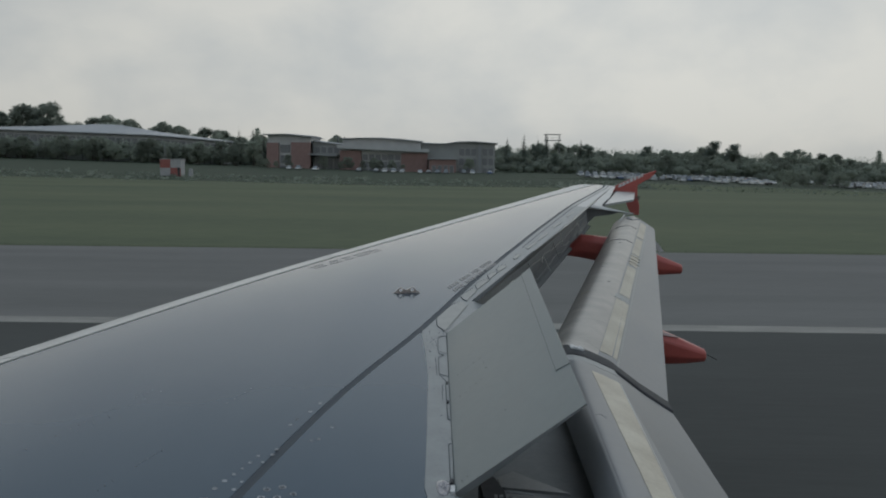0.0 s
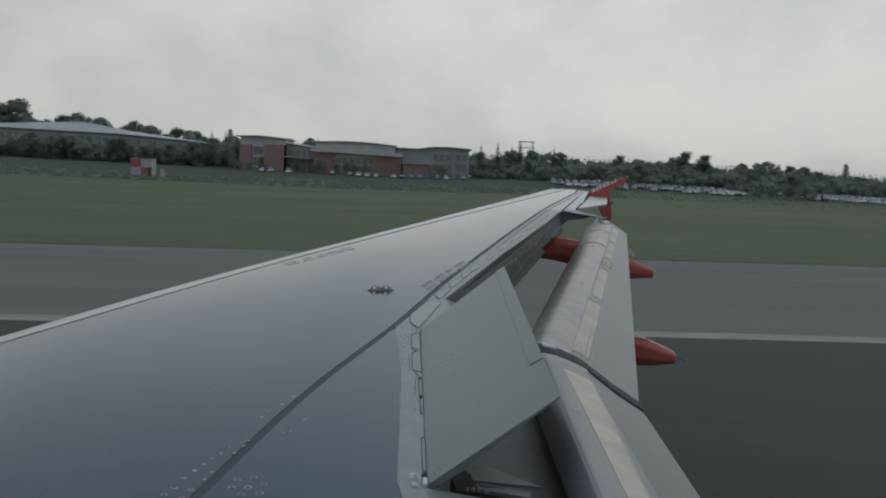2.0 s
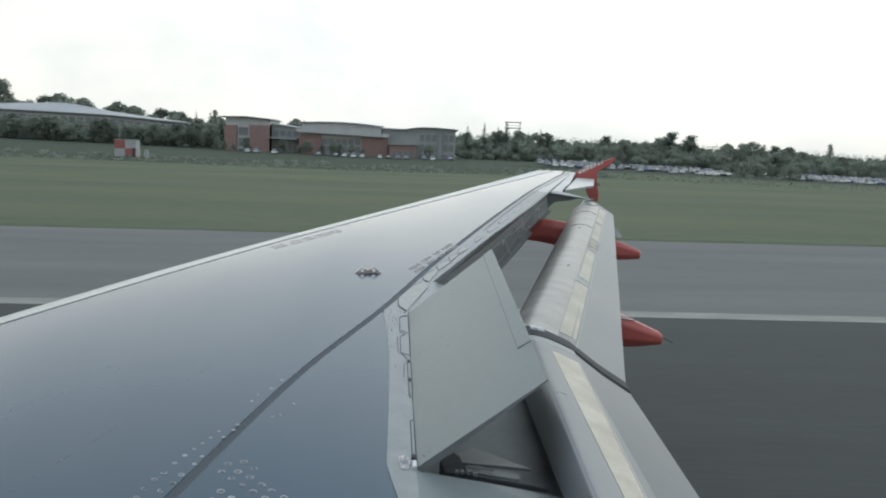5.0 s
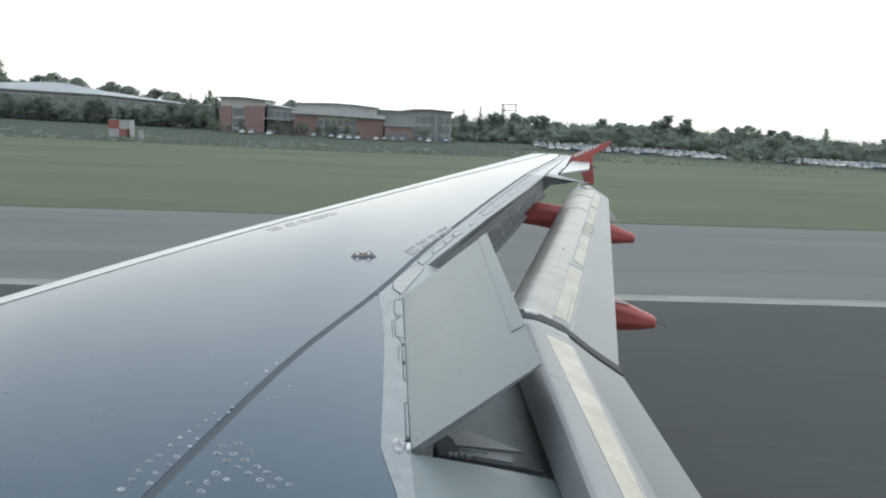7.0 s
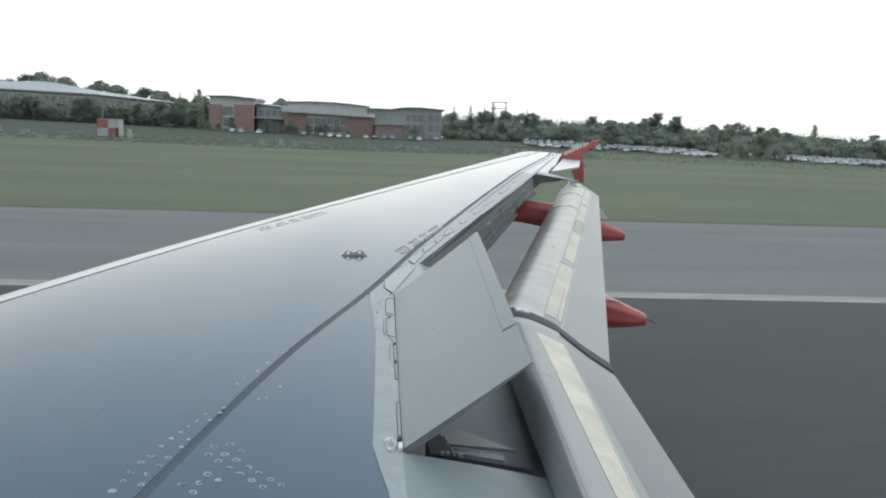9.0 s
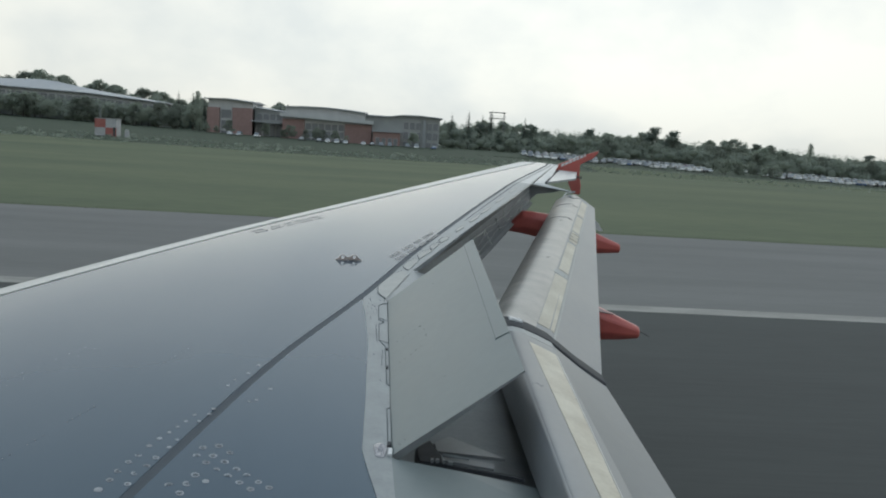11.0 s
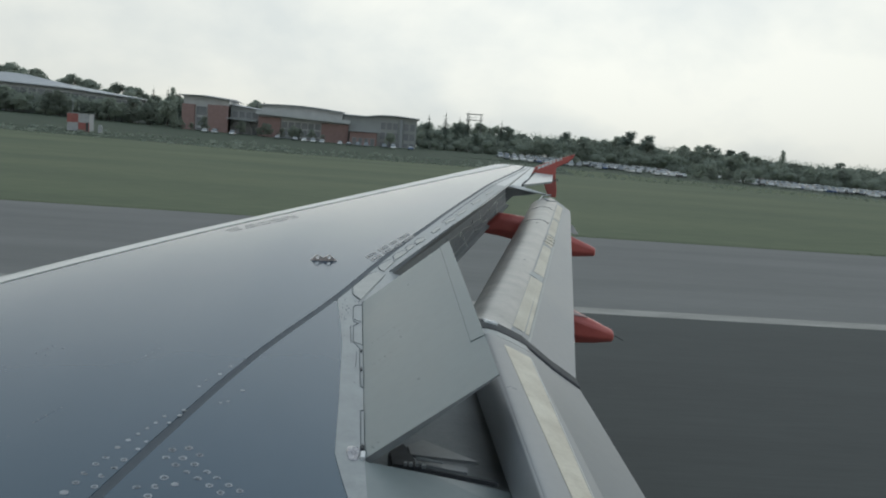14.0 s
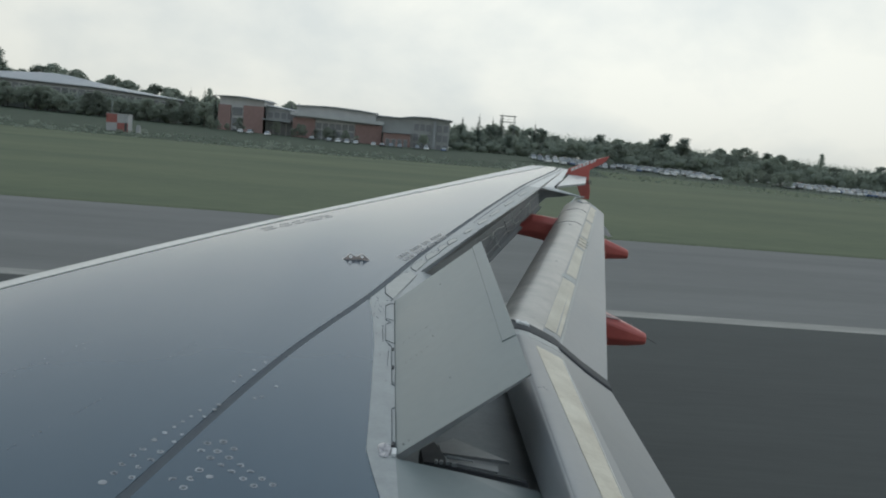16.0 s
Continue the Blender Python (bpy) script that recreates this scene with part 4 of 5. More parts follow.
    # unreadable walkway warnings as rows of small bars
    for rows, a, b, n, size in (((0, 1), (-0.12, 7.02), (0.27, 8.20), 19, .04), ((0, 1), (-1.40, 7.57), (-0.88, 8.53), 23, .018)):
        for r in rows:
            bars = []
            for i in range(n):
                if i in (4, 9, 13):
                    continue
                s0, s1 = (i + .12) / n, (i + .80) / n
                o = 0.085 * r
                p = [(a[0] + (b[0] - a[0]) * s + o * .55 + e * .75 * size, a[1] + (b[1] - a[1]) * s - o * .75 - e * size) for s, e in ((s0, 0), (s1, 0), (s1, 1), (s0, 1))]
                bars.append(slab([on_top(x, y, .0025) for x, y in p], (0, 0, -.003)))
                bars.pop() if rnd.random() < 0.06 else None
            part("warning_stencil", mesh_of("warning_stencil", *merged(bars), FADED), plane, "row of dark stencilled warning characters")["kind"] = "stuff"
    rows = []
    for r in (1.0, .8, .6, .4, .2):
        rows.append([on_top(-0.050 + .031 * r * math.cos(a) * (1 + .12 * math.sin(3 * a)), 3.535 + .078 * r * math.sin(a) * (1 + .10 * math.cos(2 * a)), .006 if r == 1 else rnd.uniform(.007, .012)) for a in (2 * math.pi * i / 22 for i in range(22))])
    part("drain_patch", mesh_of("drain_patch", *loft(rows), PATCH), plane, "crumpled metal foil patch")


def build_fuselage():
    """The plain cabin wall round the eye, with the one window that the eye looks through, and the gear that carries it."""
    cy, cz, R = -1.82, 4.0, 1.98
    wx, wz, hw, hh = 0.02, 4.385, 0.135, 0.175
    ang = lambda z: math.asin((z - cz) / R)
    cuts = sorted({ang(wz - hh), ang(wz + hh)} | {math.pi * 2 * i / 48 - math.pi + 0.02 for i in range(48)})
    xs = sorted({-12, -6, -2, wx - hw, wx + hw, 2, 6, 12})
    for depth, nm in ((0.0, "fuselage_skin"), (0.05, "cabin_lining")):
        r = R - depth
        v, f = [], []
        for x in xs:
            v += [(x, cy + r * math.cos(a), cz + r * math.sin(a)) for a in cuts]
        n = len(cuts)
        for i in range(len(xs) - 1):
            for j in range(n):
                k = (j + 1) % n
                hole = xs[i] == wx - hw and cuts[j] >= ang(wz - hh) - 1e-6 and cuts[j] < ang(wz + hh) - 1e-6
                if not hole:
                    f.append((i * n + j, i * n + k, (i + 1) * n + k, (i + 1) * n + j))
        f += [tuple(range(n)), tuple((len(xs) - 1) * n + j for j in range(n))]
        part(nm, mesh_of(nm, v, f, SHELL, False), plane, "plain white fuselage wall" if depth == 0 else "plain pale cabin lining")
    y_o = cy + R * math.cos(ang(wz))
    fr = []
    for i in range(24):
        a = 2 * math.pi * i / 24
        def rr(s): return (wx + (hw + s) * math.copysign(abs(math.cos(a)) ** .6, math.cos(a)), wz + (hh + s) * math.copysign(abs(math.sin(a)) ** .6, math.sin(a)))
        (xi, zi), (xo, zo) = rr(-0.006), rr(0.012)
        fr.append([(xi, y_o - .062, zi), (xi, y_o + .006, zi), (xo, y_o + .006, zo), (xo, y_o - .062, zo)])
    fr.append(fr[0])
    part("window_frame", mesh_of("window_frame", *loft(fr, True, False), SHELL, True), plane, "rounded cabin window frame")
    for gx, gy in ((1.6, 1.95), (1.6, -5.6), (-11.0, -1.82)):
        part("gear_leg", mesh_of("gear_leg", *tube([(gx, gy, 0.5), (gx, gy, 2.9)], 0.09, 10), PIPE, True), plane, "plain landing gear leg")
        for o in (-0.42, 0.22):
            prof = [(.10, .25), (.52, 0), (.56, .05), (.56, .17), (.52, .2), (.10, .2)]
            prof = [(.12, 0), (.50, 0), (.545, .03), (.56, .1), (.545, .17), (.50, .2), (.12, .2)]
            rings = [[(gx + r * math.cos(a), gy + o + w, 0.575 + r * math.sin(a)) for r, w in prof] for a in (2 * math.pi * i / 20 for i in range(21))]
            part("gear_tyre", mesh_of("gear_tyre", *loft(rings, True, False), TYRE, True), plane, "black landing gear tyre")
        part("gear_axle", mesh_of("gear_axle", *tube([(gx, gy - .35, .575), (gx, gy + .35, .575)], 0.13, 10), PIPE, True), plane)
    part("wing_stub", mesh_of("wing_stub", *box(-5.6, 1.7, -5.9, 0.28, 2.35, 2.86), SHELL), plane, "plain belly fairing that carries the wing")


build_wing_box()
build_root()
build_spoilers()
build_flaps()
build_fairings()
build_tip()
build_markings()
build_fuselage()


# ---- far side of the airfield: buildings ----
FAR = -31.0       # where the far side stands along the runway


def windows_on(owner, x0, x1, n, y, z0, z1, gap=0.25):
    step = (x1 - x0) / n
    for i in range(n):
        a = x0 + step * (i + gap / 2)
        b = a + step * (1 - gap)
        w = part("window", mesh_of("window", *box(a, b, y - 0.12, y - 0.02, z0, z1), RENDER), owner)
        part("pane", mesh_of("pane", *box(a + .08, b - .08, y - 0.15, y - 0.05, z0 + .08, z1 - .08), FARGLASS), w)


def curve_roof(t, xs, zs, y0, y1, label):
    """A thin roof whose front edge follows the given heights."""
    rings = []
    for x in span(xs[0], xs[-1], 16):
        z = float(np.interp(x, xs, zs))
        rings.append([(x, y0, z - 0.22), (x, (y0 + y1) / 2, z + 0.25), (x, y1, z - 0.1), (x, y1, z - 0.5), (x, y0, z - 0.5)])
    part("roof", mesh_of("roof", *loft(rings), DARKROOF), t, label)


def stepped_wall(t, name, xs, zs, y0, y1, mat, label=""):
    """A block whose top follows the roof above it."""
    rings = [[(x, y0, 0), (x, y0, z), (x, y1, z), (x, y1, 0)] for x, z in zip(xs, zs)]
    part(name, mesh_of(name, *loft(rings), mat), t, label)


def build_terminal():
    t = thing("office_building", "long brick and glass office building with stepped curved grey roofs", "building", (FAR, 0, bank(0, 322) - 1.9))
    t.scale.z = 1.03
    # end block: upper storey band over brick bays and a glazed stair
    stepped_wall(t, "wall", (-46.0, -39, -29.2), (15.5, 15.7, 14.8), 322.6, 344, RENDER, "pale cladding wall")
    curve_roof(t, (-47.4, -39, -28.4), (15.9, 16.1, 15.2), 320.6, 345, "grey metal roof with a wide overhang")
    part("brick_bay", mesh_of("brick_bay", *box(-46.2, -41.6, 321.4, 328, 0, 12.5), BRICK), t, "red brick stair bay")
    part("brick_bay", mesh_of("brick_bay", *box(-36.7, -29.2, 321.2, 328, 0, 12.7), BRICK), t, "red brick bay")
    for i in range(3):
        w = part("window", mesh_of("window", *box(-41.3, -37.0, 322.4, 322.58, 0.8 + 3.9 * i, 4.2 + 3.9 * i), RENDER), t)
        part("pane", mesh_of("pane", *box(-41.0, -37.3, 322.34, 322.5, 1.0 + 3.9 * i, 4.0 + 3.9 * i), FARGLASS), w)
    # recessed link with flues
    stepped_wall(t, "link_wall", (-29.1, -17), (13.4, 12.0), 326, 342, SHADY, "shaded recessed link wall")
    curve_roof(t, (-29.0, -17.1), (13.7, 12.4), 325, 343, "flat grey link roof")
    windows_on(t, -28.5, -18.5, 4, 326, 8.8, 11.2, 0.12)
    windows_on(t, -28.5, -18.5, 4, 326, 1.0, 7.4, 0.12)
    part("canopy", mesh_of("canopy", *slab([(-29.4, 319.5, 8.5), (-18.6, 319.5, 8.1), (-18.6, 326, 8.1), (-29.4, 326, 8.5)], (0, 0, -0.45)), ROOF), t, "pale flat canopy")
    for x in (-20.6, -17.9):
        part("flue", mesh_of("flue", *tube([(x, 335, 11.5), (x, 335, 15.3)], 0.28, 8), PIPE), t)
    # middle block under a long curved roof
    stepped_wall(t, "wall", (-17, -3, 13.4), (14.2, 14.5, 13.3), 323, 344, RENDER, "pale cladding wall")
    curve_roof(t, (-17.6, -10, -3, 5, 13.6), (14.6, 14.85, 14.9, 14.5, 13.7), 321.4, 345, "long curved grey roof")
    part("canopy", mesh_of("canopy", *slab([(-18.7, 319.8, 11.9), (16.6, 319.8, 10.6), (16.6, 323, 10.6), (-18.7, 323, 11.9)], (0, 0, -1.3)), RENDER), t, "deep pale canopy band")
    part("brick_bay", mesh_of("brick_bay", *box(-18, -9.6, 322.2, 328, 0, 9.8), BRICK), t, "brown brick bay")
    part("brick_bay", mesh_of("brick_bay", *box(5.8, 16, 322.2, 328, 0, 9.0), BRICK), t, "brown brick bay")
    for z0 in (0.8, 3.5, 6.2):
        windows_on(t, -9.4, 5.6, 6, 322.9, z0, z0 + 2.4, 0.1)
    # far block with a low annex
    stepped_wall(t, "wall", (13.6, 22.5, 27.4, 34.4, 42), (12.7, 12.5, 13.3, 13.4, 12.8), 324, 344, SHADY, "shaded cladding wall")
    curve_roof(t, (13.7, 22.5, 27.4, 34.4, 43), (13.1, 12.9, 13.7, 13.8, 13.2), 322.4, 345, "low curved grey roof")
    for z0 in (1.0, 4.6, 8.2):
        windows_on(t, 28, 35, 3, 324, z0, z0 + 2.8, 0.08)
        windows_on(t, 37, 41.6, 2, 324, z0, z0 + 2.8, 0.08)
    part("column", mesh_of("column", *box(35.7, 36.6, 322.8, 323.7, 0, 12.4), ROOF), t, "pale round-cornered column")
    part("annex", mesh_of("annex", *box(16.8, 27, 318.5, 324, 0, 6.7), BRICK), t, "low brick annex")
    part("canopy", mesh_of("canopy", *box(16.2, 27.4, 317.6, 324, 6.75, 7.1), ROOF), t, "pale flat canopy")
    windows_on(t, 17.5, 26.5, 4, 318.5, 1.0, 4.6, 0.3)


def build_shed():
    t = thing("industrial_shed", "long low shed with a pale shallow roof and strip windows", "building", (FAR, 0, bank(FAR - 110, 340) - 2.8))
    part("wall", mesh_of("wall", *loft([[(x, 340, 0), (x, 340, z), (x, 366, z), (x, 366, 0)] for x, z in ((-172, 15.4), (-124, 13.9), (-97, 13.0), (-70, 10.9))]), SHADY), t, "green-grey cladding wall")
    rings = []
    for x in span(-174, -68, 20):
        e = float(np.interp(x, (-174, -124, -97, -68.6), (15.9, 14.4, 13.6, 11.4)))
        r = float(np.interp(x, (-174, -152, -126, -118, -99, -80, -68.6), (17.0, 17.4, 18.4, 18.4, 15.3, 13.0, 11.7)))
        rings.append([(x, 338.5, e), (x, 353, r), (x, 367.5, e), (x, 367.5, e - .4), (x, 338.5, e - .4)])
    part("roof", mesh_of("roof", *loft(rings), ROOF), t, "pale shallow metal roof")
    for k in range(30):
        x = -168 + 3.25 * k
        z = float(np.interp(x, (-172, -124, -97, -70), (15.4, 13.9, 13.0, 10.9)))
        w = part("window", mesh_of("window", *box(x, x + 2.9, 339.86, 339.97, z - 4.2, z - 1.0), RENDER), t)
        part("pane", mesh_of("pane", *box(x + .15, x + 2.75, 339.8, 339.9, z - 4.0, z - 1.2), FARGLASS), w)


def build_hut():
    t = thing("checkered_hut", "small red and white checkered hut on the airfield grass", "hut", (FAR - 50.5, 228.0, bank(FAR - 49, 228) - 0.05))
    t.scale = (1.15, 1.15, 1.15)
    part("body", mesh_of("body", *box(-2.5, 2.5, 0, 3.0, 0, 4.0), PALE), t, "white painted hut body")
    part("roof", mesh_of("roof", *box(-2.6, 2.6, -0.1, 3.1, 4.0, 4.12), PALE), t)
    for i in range(2):
        for j in range(2):
            if (i + j) % 2:
                part("red_panel", mesh_of("red_panel", *box(-2.5 + 2.5 * i, 2.5 * i, -0.06, 0.02, 2.0 * j, 2.0 * j + 2.0), FADEDRED), t)
    part("door", mesh_of("door", *box(1.75, 2.3, -0.1, -0.062, 0.1, 2.1), GLASS), t, "dark narrow door")
    part("mast", mesh_of("mast", *tube([(-1.8, 1.5, 4.1), (-1.8, 1.5, 7.6)], 0.08, 6), ROOF), t, "pale thin mast")
    c = thing("equipment_box", "pale equipment cabinet on the grass beside the hut", "cabinet", (FAR - 45.0, 228.6, bank(FAR - 45, 228)))
    part("body", mesh_of("body", *box(-.5, .5, -.4, .4, 0.12, 1.6), PALE), c)
    part("lid", mesh_of("lid", *box(-.35, .35, -.3, .3, 1.6, 2.1), PALE), c)
    part("plinth", mesh_of("plinth", *box(-.6, .6, -.5, .5, 0, 0.12), RENDER), c)


def build_tower():
    x0, y0 = FAR + 69.0, 372.0
    t = thing("viewing_tower", "open steel platform tower among the conifers", "tower", (x0, y0, bank(x0, y0) - 0.2))
    for x in (-3, 3):
        for y in (-2, 2):
            part("post", mesh_of("post", *tube([(x, y, 0), (x, y, 16.8)], 0.11, 6), STEEL), t)
    for z in (14.0, 16.6):
        part("deck", mesh_of("deck", *box(-3.6, 3.6, -2.5, 2.5, z, z + 0.22), STEEL), t)
    part("rail", mesh_of("rail", *tube([(-3.5, -2.4, 15.2), (3.5, -2.4, 15.2)], 0.06, 6), STEEL), t)


build_terminal()
build_shed()
build_hut()
build_tower()


# ---- trees ----
def leaves(clumps, size, count, rnd, squeeze=0.8):
    """Many small leaf tufts on the outside of clumps, over a knobbly dark core."""
    v, f = [], []
    for cx, cy, cz, r in clumps:
        bm = bmesh.new()
        bmesh.ops.create_icosphere(bm, subdivisions=2, radius=r * 0.5)
        k = len(v)
        for q in bm.verts:
            d = 1 + 0.35 * noise.noise(Vector((q.co.x, q.co.y, q.co.z)) * (1.6 / r) + Vector((cx, cy, cz)))
            v.append((cx + q.co.x * d, cy + q.co.y * d, cz + q.co.z * d * squeeze))
        f += [tuple(k + w.index for w in p.verts) for p in bm.faces]
        bm.free()
        for _ in range(count):
            u = Vector((rnd.gauss(0, 1), rnd.gauss(0, 1), rnd.gauss(0.25, 1))).normalized()
            p = Vector((cx, cy, cz)) + Vector((u.x, u.y, u.z * squeeze)) * r * rnd.uniform(0.6, 1.22)
            a = Vector((rnd.gauss(0, 1), rnd.gauss(0, 1), rnd.gauss(0, 1))).normalized()
            b = a.orthogonal().normalized()
            s = size * rnd.uniform(0.5, 1.3)
            k = len(v)
            v += [tuple(p + a * s), tuple(p + b * s * 0.6), tuple(p - a * s * 0.8), tuple(p - b * s * 0.6)]
            f.append((k, k + 1, k + 2, k + 3))
    return v, f


def fir_boughs(h, rnd):
    """Tiers of drooping boughs, each a row of tapering needle sprays."""
    v, f = [], []
    for i in range(30):
        s = i / 29
        z0 = h * (0.10 + 0.90 * s)
        for _ in range(int(15 - 9 * s)):
            a = rnd.uniform(0, 6.28)
            reach = h * (0.19 * (1 - s) ** 0.85 + 0.012) * rnd.uniform(0.65, 1.15)
            out, side = Vector((math.cos(a), math.sin(a), 0)), Vector((-math.sin(a), math.cos(a), 0))
            for k in range(5):
                c0, c1 = k / 5, (k + 1.5) / 5
                p, q = (out * reach * c + Vector((0, 0, z0 - 0.35 * reach * c * c)) for c in (c0, min(c1, 1.05)))
                w = side * reach * 0.20 * (1.1 - c0) + Vector((0, 0, rnd.uniform(-.2, .2) * reach * .3))
                n = len(v)
                v += [tuple(p - w), tuple(p + w), tuple(q + w * .7), tuple(q - w * .7)]
                f.append((n, n + 1, n + 2, n + 3))
    return v, f


def trunk_of(height, r, limbs, rnd, lean=0.0):
    path = [(lean * (s ** 1.4) * height, 0.12 * math.sin(4 * s), height * s) for s in (0, .2, .45, .7, 1)]
    pieces = [tube(path, [r, r * .8, r * .65, r * .45, r * .2], 7)]
    for x, y, z, _ in limbs:
        z0 = max(0.28 * height, min(z - 1.5, height * 0.8))
        base = (lean * (z0 / height) ** 1.4 * height, 0, z0)
        pieces.append(tube([base, ((base[0] + x) / 2, y / 2, (z0 + z) / 2 + 0.3), (x, y, z)], [r * .42, r * .28, r * .1], 5))
    return merged(pieces)


def make_tree(kind, seed, h):
    rnd = random.Random(seed)
    label = {"round": "broad leafy tree in full dark green leaf", "tall": "narrow upright poplar tree", "fir": "dark pointed conifer tree", "pine": "flat-topped pine with layered branches"}[kind]
    t = thing("tree", label, "tree", group="trees behind the airfield")
    clumps = []
    if kind == "round":
        w = h * rnd.uniform(0.34, 0.46)
        for i in range(30):
            a, s = rnd.uniform(0, 6.28), rnd.random()
            z = h * (0.24 + 0.66 * s)
            rr = w * math.sqrt(max(0.05, 1 - ((s - 0.38) / 0.68) ** 2)) * rnd.uniform(0.35, 0.8)
            clumps.append((rr * math.cos(a), rr * math.sin(a), z, h * rnd.uniform(0.06, 0.125)))
        clumps.append((0, 0, h * 0.88, h * 0.09))
        clumps.append((0, 0, h * 0.55, h * 0.2))
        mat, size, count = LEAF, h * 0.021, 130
    elif kind == "tall":
        for i in range(12):
            s = i / 11
            clumps.append((rnd.uniform(-.25, .25), rnd.uniform(-.25, .25), h * (0.14 + 0.80 * s), h * 0.075 * (0.55 + 1.0 * math.sin(math.pi * (0.12 + 0.8 * s)))))
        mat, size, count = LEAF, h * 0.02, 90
    elif kind == "fir":
        mat, size, count = NEEDLE, 0, 0
    else:
        for i in range(26):
            a, s = rnd.uniform(0, 6.28), rnd.random()
            rr = h * rnd.uniform(0.0, 0.36) * (1.15 - s * 0.6)
            clumps.append((rr * math.cos(a), rr * math.sin(a), h * (0.40 + 0.54 * s), h * rnd.uniform(0.06, 0.11)))
        mat, size, count = NEEDLE, h * 0.024, 80
    part("trunk", mesh_of("trunk", *trunk_of(h * 0.9, h * 0.022, clumps[:7] if kind != "tall" else [], rnd), BARK), t)
    v, f = fir_boughs(h, rnd) if kind == "fir" else leaves(clumps, size, count, rnd, 0.62 if kind == "pine" else 0.85)
    me = bpy.data.meshes.new("crown")
    me.from_pydata(v, [], f)
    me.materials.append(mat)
    part("crown", me, t)
    return t


ROUND = [make_tree("round", 20 + i, 13.0) for i in range(6)]
TALL, FIR, PINE = [make_tree("tall", 40, 17.0)], [make_tree("fir", 50 + i, 14.0) for i in range(2)], [make_tree("pine", 60 + i, 15.0) for i in range(2)]


def plant(model, x, y, s, turn, used):
    m = pose(FAR + x, y, bank(FAR + x, y) - 0.25, 0, 0, turn)
    if model.name not in used:
        used.add(model.name)
        model.matrix_basis = m
        model.scale = (s, s, s)
        return model
    ob = copy_thing(model, m)
    ob.scale = (s, s, s)
    return ob


def skyline(x):
    """How high the wood stands along the far edge."""
    return float(np.interp(x, [-240, -190, -150, -120, -80, -40, 0, 40, 70, 92, 108, 120, 132, 143, 152, 168, 176, 190, 198, 225, 250, 300], [21, 21, 17, 15.5, 14, 10, 10, 10, 12.5, 11, 10, 12, 14.5, 14, 11, 11, 14.6, 13.6, 10, 10.5, 10.5, 10]))


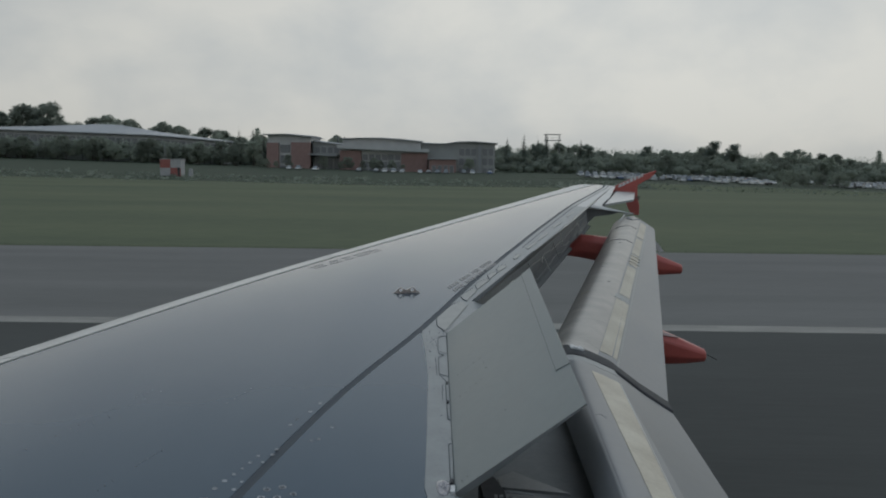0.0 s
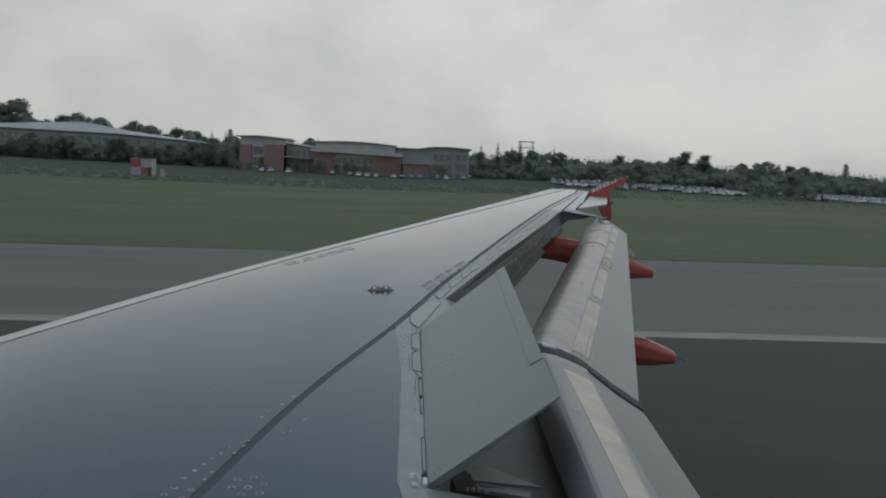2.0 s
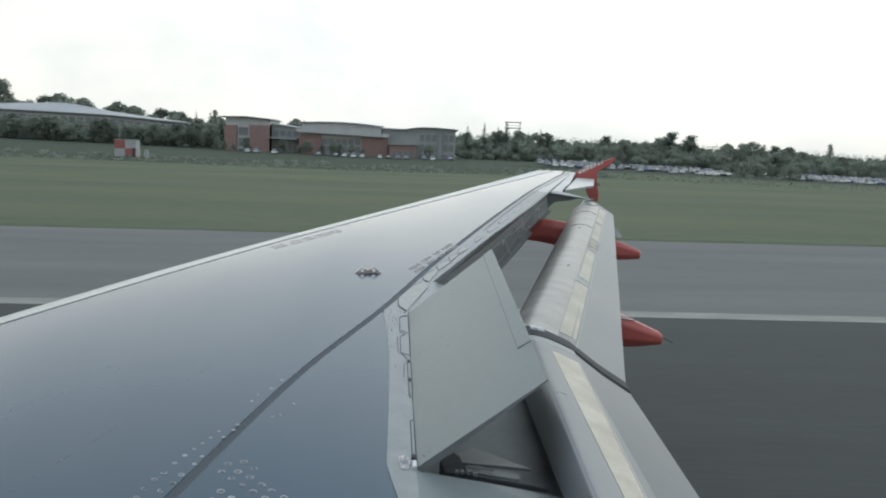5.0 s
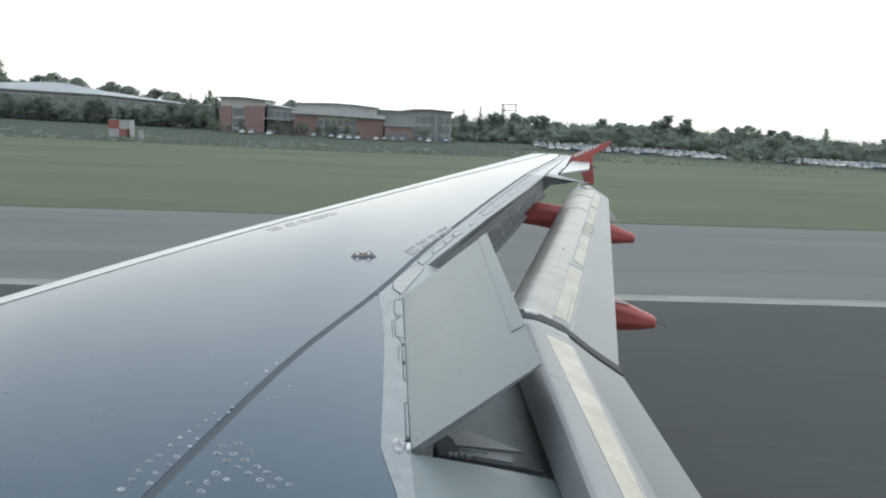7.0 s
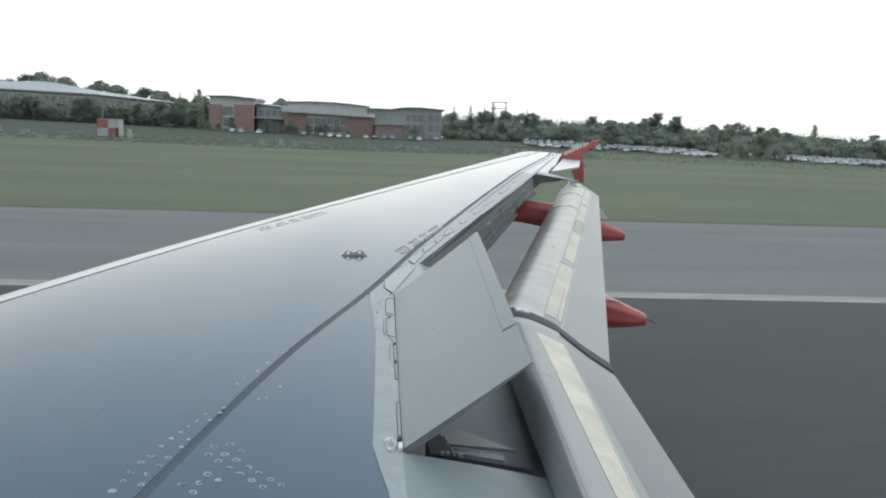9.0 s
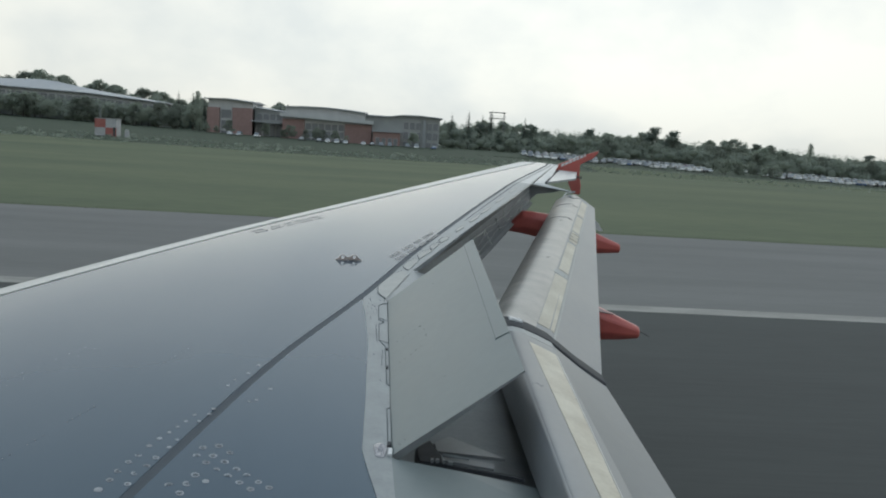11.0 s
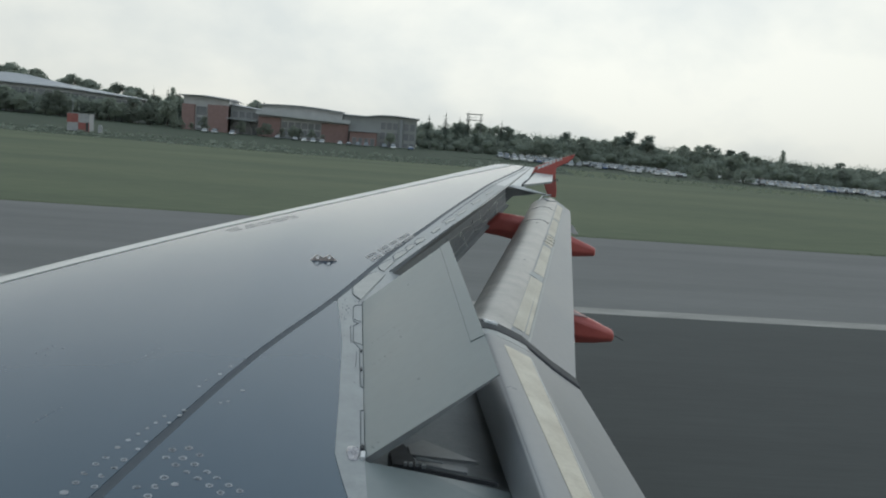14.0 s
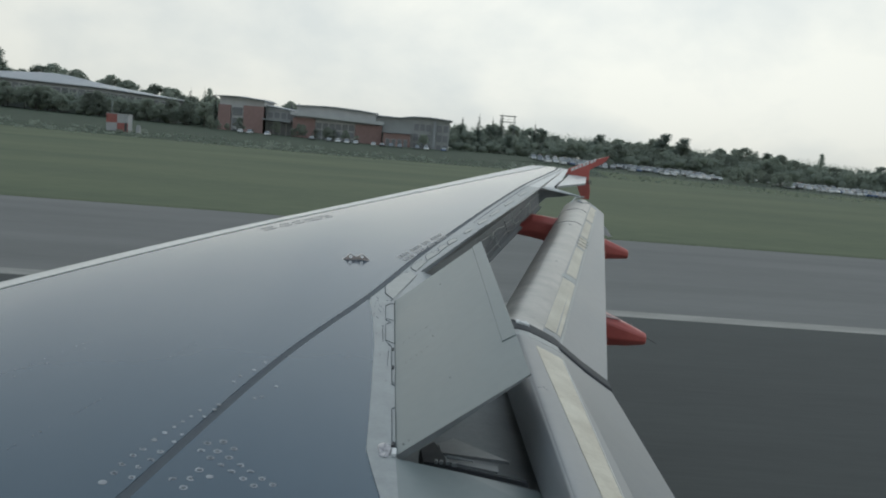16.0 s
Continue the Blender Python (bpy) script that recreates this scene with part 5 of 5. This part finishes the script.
def build_wood():
    rnd = random.Random(77)
    used = set()
    for row, (y, step, k) in enumerate(((350, 7.6, 0.80), (364, 8.6, 0.95), (380, 9.0, 1.0), (398, 10.5, 1.04))):
        x = -212.0 + 3 * row
        while x < 296:
            if row < 2 and (-176 < x < -64 or (row == 0 and -52 < x < 47)):     # clear of the buildings
                x += step
                continue
            model = ROUND[rnd.randrange(6)]
            if rnd.random() < 0.07 + 0.4 * (46 < x < 88):
                model = (FIR + PINE)[rnd.randrange(4)]
            s = skyline(x) / 13.0 * k * rnd.uniform(0.72, 1.14)
            plant(model, x + rnd.uniform(-2, 2), y + rnd.uniform(-6, 6), s, rnd.uniform(0, 360), used)
            x += step * rnd.uniform(0.7, 1.25)
    for x, y, s in ((205, 358, 0.88), (-60, 362, 0.95)):
        plant(TALL[0], x, y, s, 0, used)
    for x, y, s in ((-182, 358, 1.2), (135, 356, 1.12), (144, 358, 1.06), (107, 356, .9)):
        plant(PINE[0], x, y, s, 40, used)
    for x, y, s in ((-63.5, 346, 1.12), (-58, 347, 1.16), (-53.5, 347, 1.04), (48, 352, 1.1), (55, 352, 1.2), (61, 354, 1.1), (65, 356, 1.25), (74, 355, .95), (79, 354, 1.1), (84, 356, .9)):
        plant(FIR[0], x, y, s, 80, used)
    for i in range(74):                          # young trees before the buildings
        x = rnd.uniform(-178, -52) if i < 60 else rnd.uniform(-46, 42)
        plant(ROUND[rnd.randrange(6)], x, (330 if i < 60 else 312) + rnd.uniform(-7, 2.0), rnd.uniform(0.45, 0.82) if i < 60 else rnd.uniform(0.22, 0.5), rnd.uniform(0, 360), used)
    # big old trees beyond the shed and the link roof
    for k, (x, y, s) in enumerate(((-168, 376, 1.85), (-158, 374, 1.9), (-148, 399, 1.5), (-140, 398, 1.62), (-131, 399, 1.48), (-114, 398, 1.45), (-107, 399, 1.32), (-95, 400, 1.25), (-87, 400, 1.2), (-24, 352, 1.12), (-21, 354, 1.0))):
        plant(ROUND[k % 6], x, y, s, 37 * k, used)
    for k in range(16):                          # thicket that reaches down between the parked cars
        plant(ROUND[k % 6], 133 + 1.4 * k + rnd.uniform(-1, 1), 266 + 5 * (k % 4) + rnd.uniform(-1, 1), rnd.uniform(0.26, 0.5), 50 * k, used)
    # scrub along the bank and between the trunks, too small to pick apart
    clumps, low = [], []
    x = -230.0
    while x < 320:
        yy = 329 if -178 < x < -64 else 312 if -48 < x < 44 else 345
        if yy != 312:
            clumps.append((x, yy + rnd.uniform(-3, 6), bank(FAR + x, yy) + rnd.uniform(0.8, 4.2), rnd.uniform(2.4, 4.4)))
            clumps.append((x + rnd.uniform(-1, 1), yy + 4 + rnd.uniform(-2, 6), bank(FAR + x, yy) + rnd.uniform(4.0, 7.0), rnd.uniform(2.2, 3.6)))
        for h in (2.0, 5.0, 8.0):
            clumps.append((x + rnd.uniform(-1, 1), 404 + rnd.uniform(-3, 3), bank(FAR + x, 404) + h + rnd.uniform(-1, 1), rnd.uniform(3.2, 4.6)))
        for _ in range(4):
            y = 214 + rnd.uniform(0, 20)
            low.append((x + rnd.uniform(-1.5, 1.5), y, bank(FAR + x, y), rnd.uniform(0.3, 0.85) * (1.25 if x < 44 and y > 224 else 1.0 if x < 75 else 0.45) * (1 + 0.9 * noise.noise(Vector((x * .06, y * .05, 7))))))
        x += rnd.uniform(1.2, 2.6)
    v, f = merged([leaves(clumps, 0.36, 110, rnd, 0.8), leaves(low, 0.3, 22, rnd, 0.7)])
    me = bpy.data.meshes.new("scrub")
    me.from_pydata(v, [], f)
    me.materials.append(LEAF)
    scrub = new("scrub", me)
    scrub.location.x = FAR
    tagged(scrub, "dark scrub and hedge along the bank", "scrub", kind="stuff")


build_wood()


# ---- parked cars ----
def make_car(paint, tall):
    c = thing("parked_car", {0: "white", 1: "silver", 2: "black", 3: "blue", 4: "red", 5: "grey"}[paint] + (" tall hatchback" if tall else " saloon car") + " parked in a long row", "car", group="cars in the car park")
    roof = 1.66 if tall else 1.45
    side = [(-2.1, .35), (-2.12, .62), (-1.95, .82), (-1.0, .95), (1.55, .98), (2.05, .9), (2.12, .6), (2.08, .35)]
    rings = []
    for y, k in ((-.86, .97), (-.80, 1.0), (.80, 1.0), (.86, .97)):
        rings.append([(x * k, y, z) for x, z in side])
    part("body", mesh_of("body", *loft(rings), CARPAINT[paint], True), c)
    glass = [(-1.1, .93), (-.45, roof - .04), (1.15 if tall else .85, roof - .04), (1.85 if tall else 1.55, .95)]
    part("glasshouse", mesh_of("glasshouse", *loft([[(x, y * (1 if z < 1 else .86), z) for x, z in glass] for y in (-.78, .78)]), CARGLASS), c)
    part("roof", bevelled(mesh_of("roof", *slab([(-.5, -.66, roof), (1.2 if tall else .9, -.66, roof), (1.2 if tall else .9, .66, roof), (-.5, .66, roof)], (0, 0, -.06)), CARPAINT[paint]), .02, 1), c)
    for x in (-1.3, 1.3):
        for y in (-.80, .66):
            rings = [[(x + r * math.cos(a), y + w, .33 + r * math.sin(a)) for r, w in ((.05, .01), (.30, 0), (.33, .04), (.33, .12), (.30, .16), (.05, .15))] for a in (2 * math.pi * i / 12 for i in range(13))]
            part("wheel", mesh_of("wheel", *loft(rings, True, False), TYRE, True), c)
    return c


def build_cars():
    """Blocks of parked cars in slanting lines up the bank, with aisles between them."""
    rnd = random.Random(31)
    models = [make_car(p, t) for p in range(6) for t in (0, 1)]
    used = set()

    def park(px, py, turn):
        p = rnd.choices(range(6), (6, 6, 2.2, 1.2, 0.5, 2.6))[0]
        model = models[p * 2 + rnd.randrange(2)]
        m = pose(px, py, bank(px, py) - 0.02, 0, 0, turn + rnd.uniform(-3, 3))
        if model.name in used:
            copy_thing(model, m)
        else:
            used.add(model.name)
            model.matrix_basis = m
    for a, b in ((36, 47), (49, 63), (66, 75), (77, 83), (88, 100), (121, 136), (138, 152), (154, 159), (161, 175), (177, 194), (196, 212)):
        for row in range(7):
            x = a + 1.1 * row
            while x < b + 1.1 * row:
                if rnd.random() > 0.22:
                    park(x + rnd.uniform(-.15, .15), 268 + 7.6 * row - (1.5 if row % 2 else 0) + rnd.uniform(-.4, .4), 90 if row % 2 else -90)
                x += 2.6
    for i in range(26):                          # a loose row before the buildings
        if rnd.random() > 0.4:
            park(-66 + 3.1 * i, 296 + rnd.uniform(-.4, .4), 90)


build_cars()
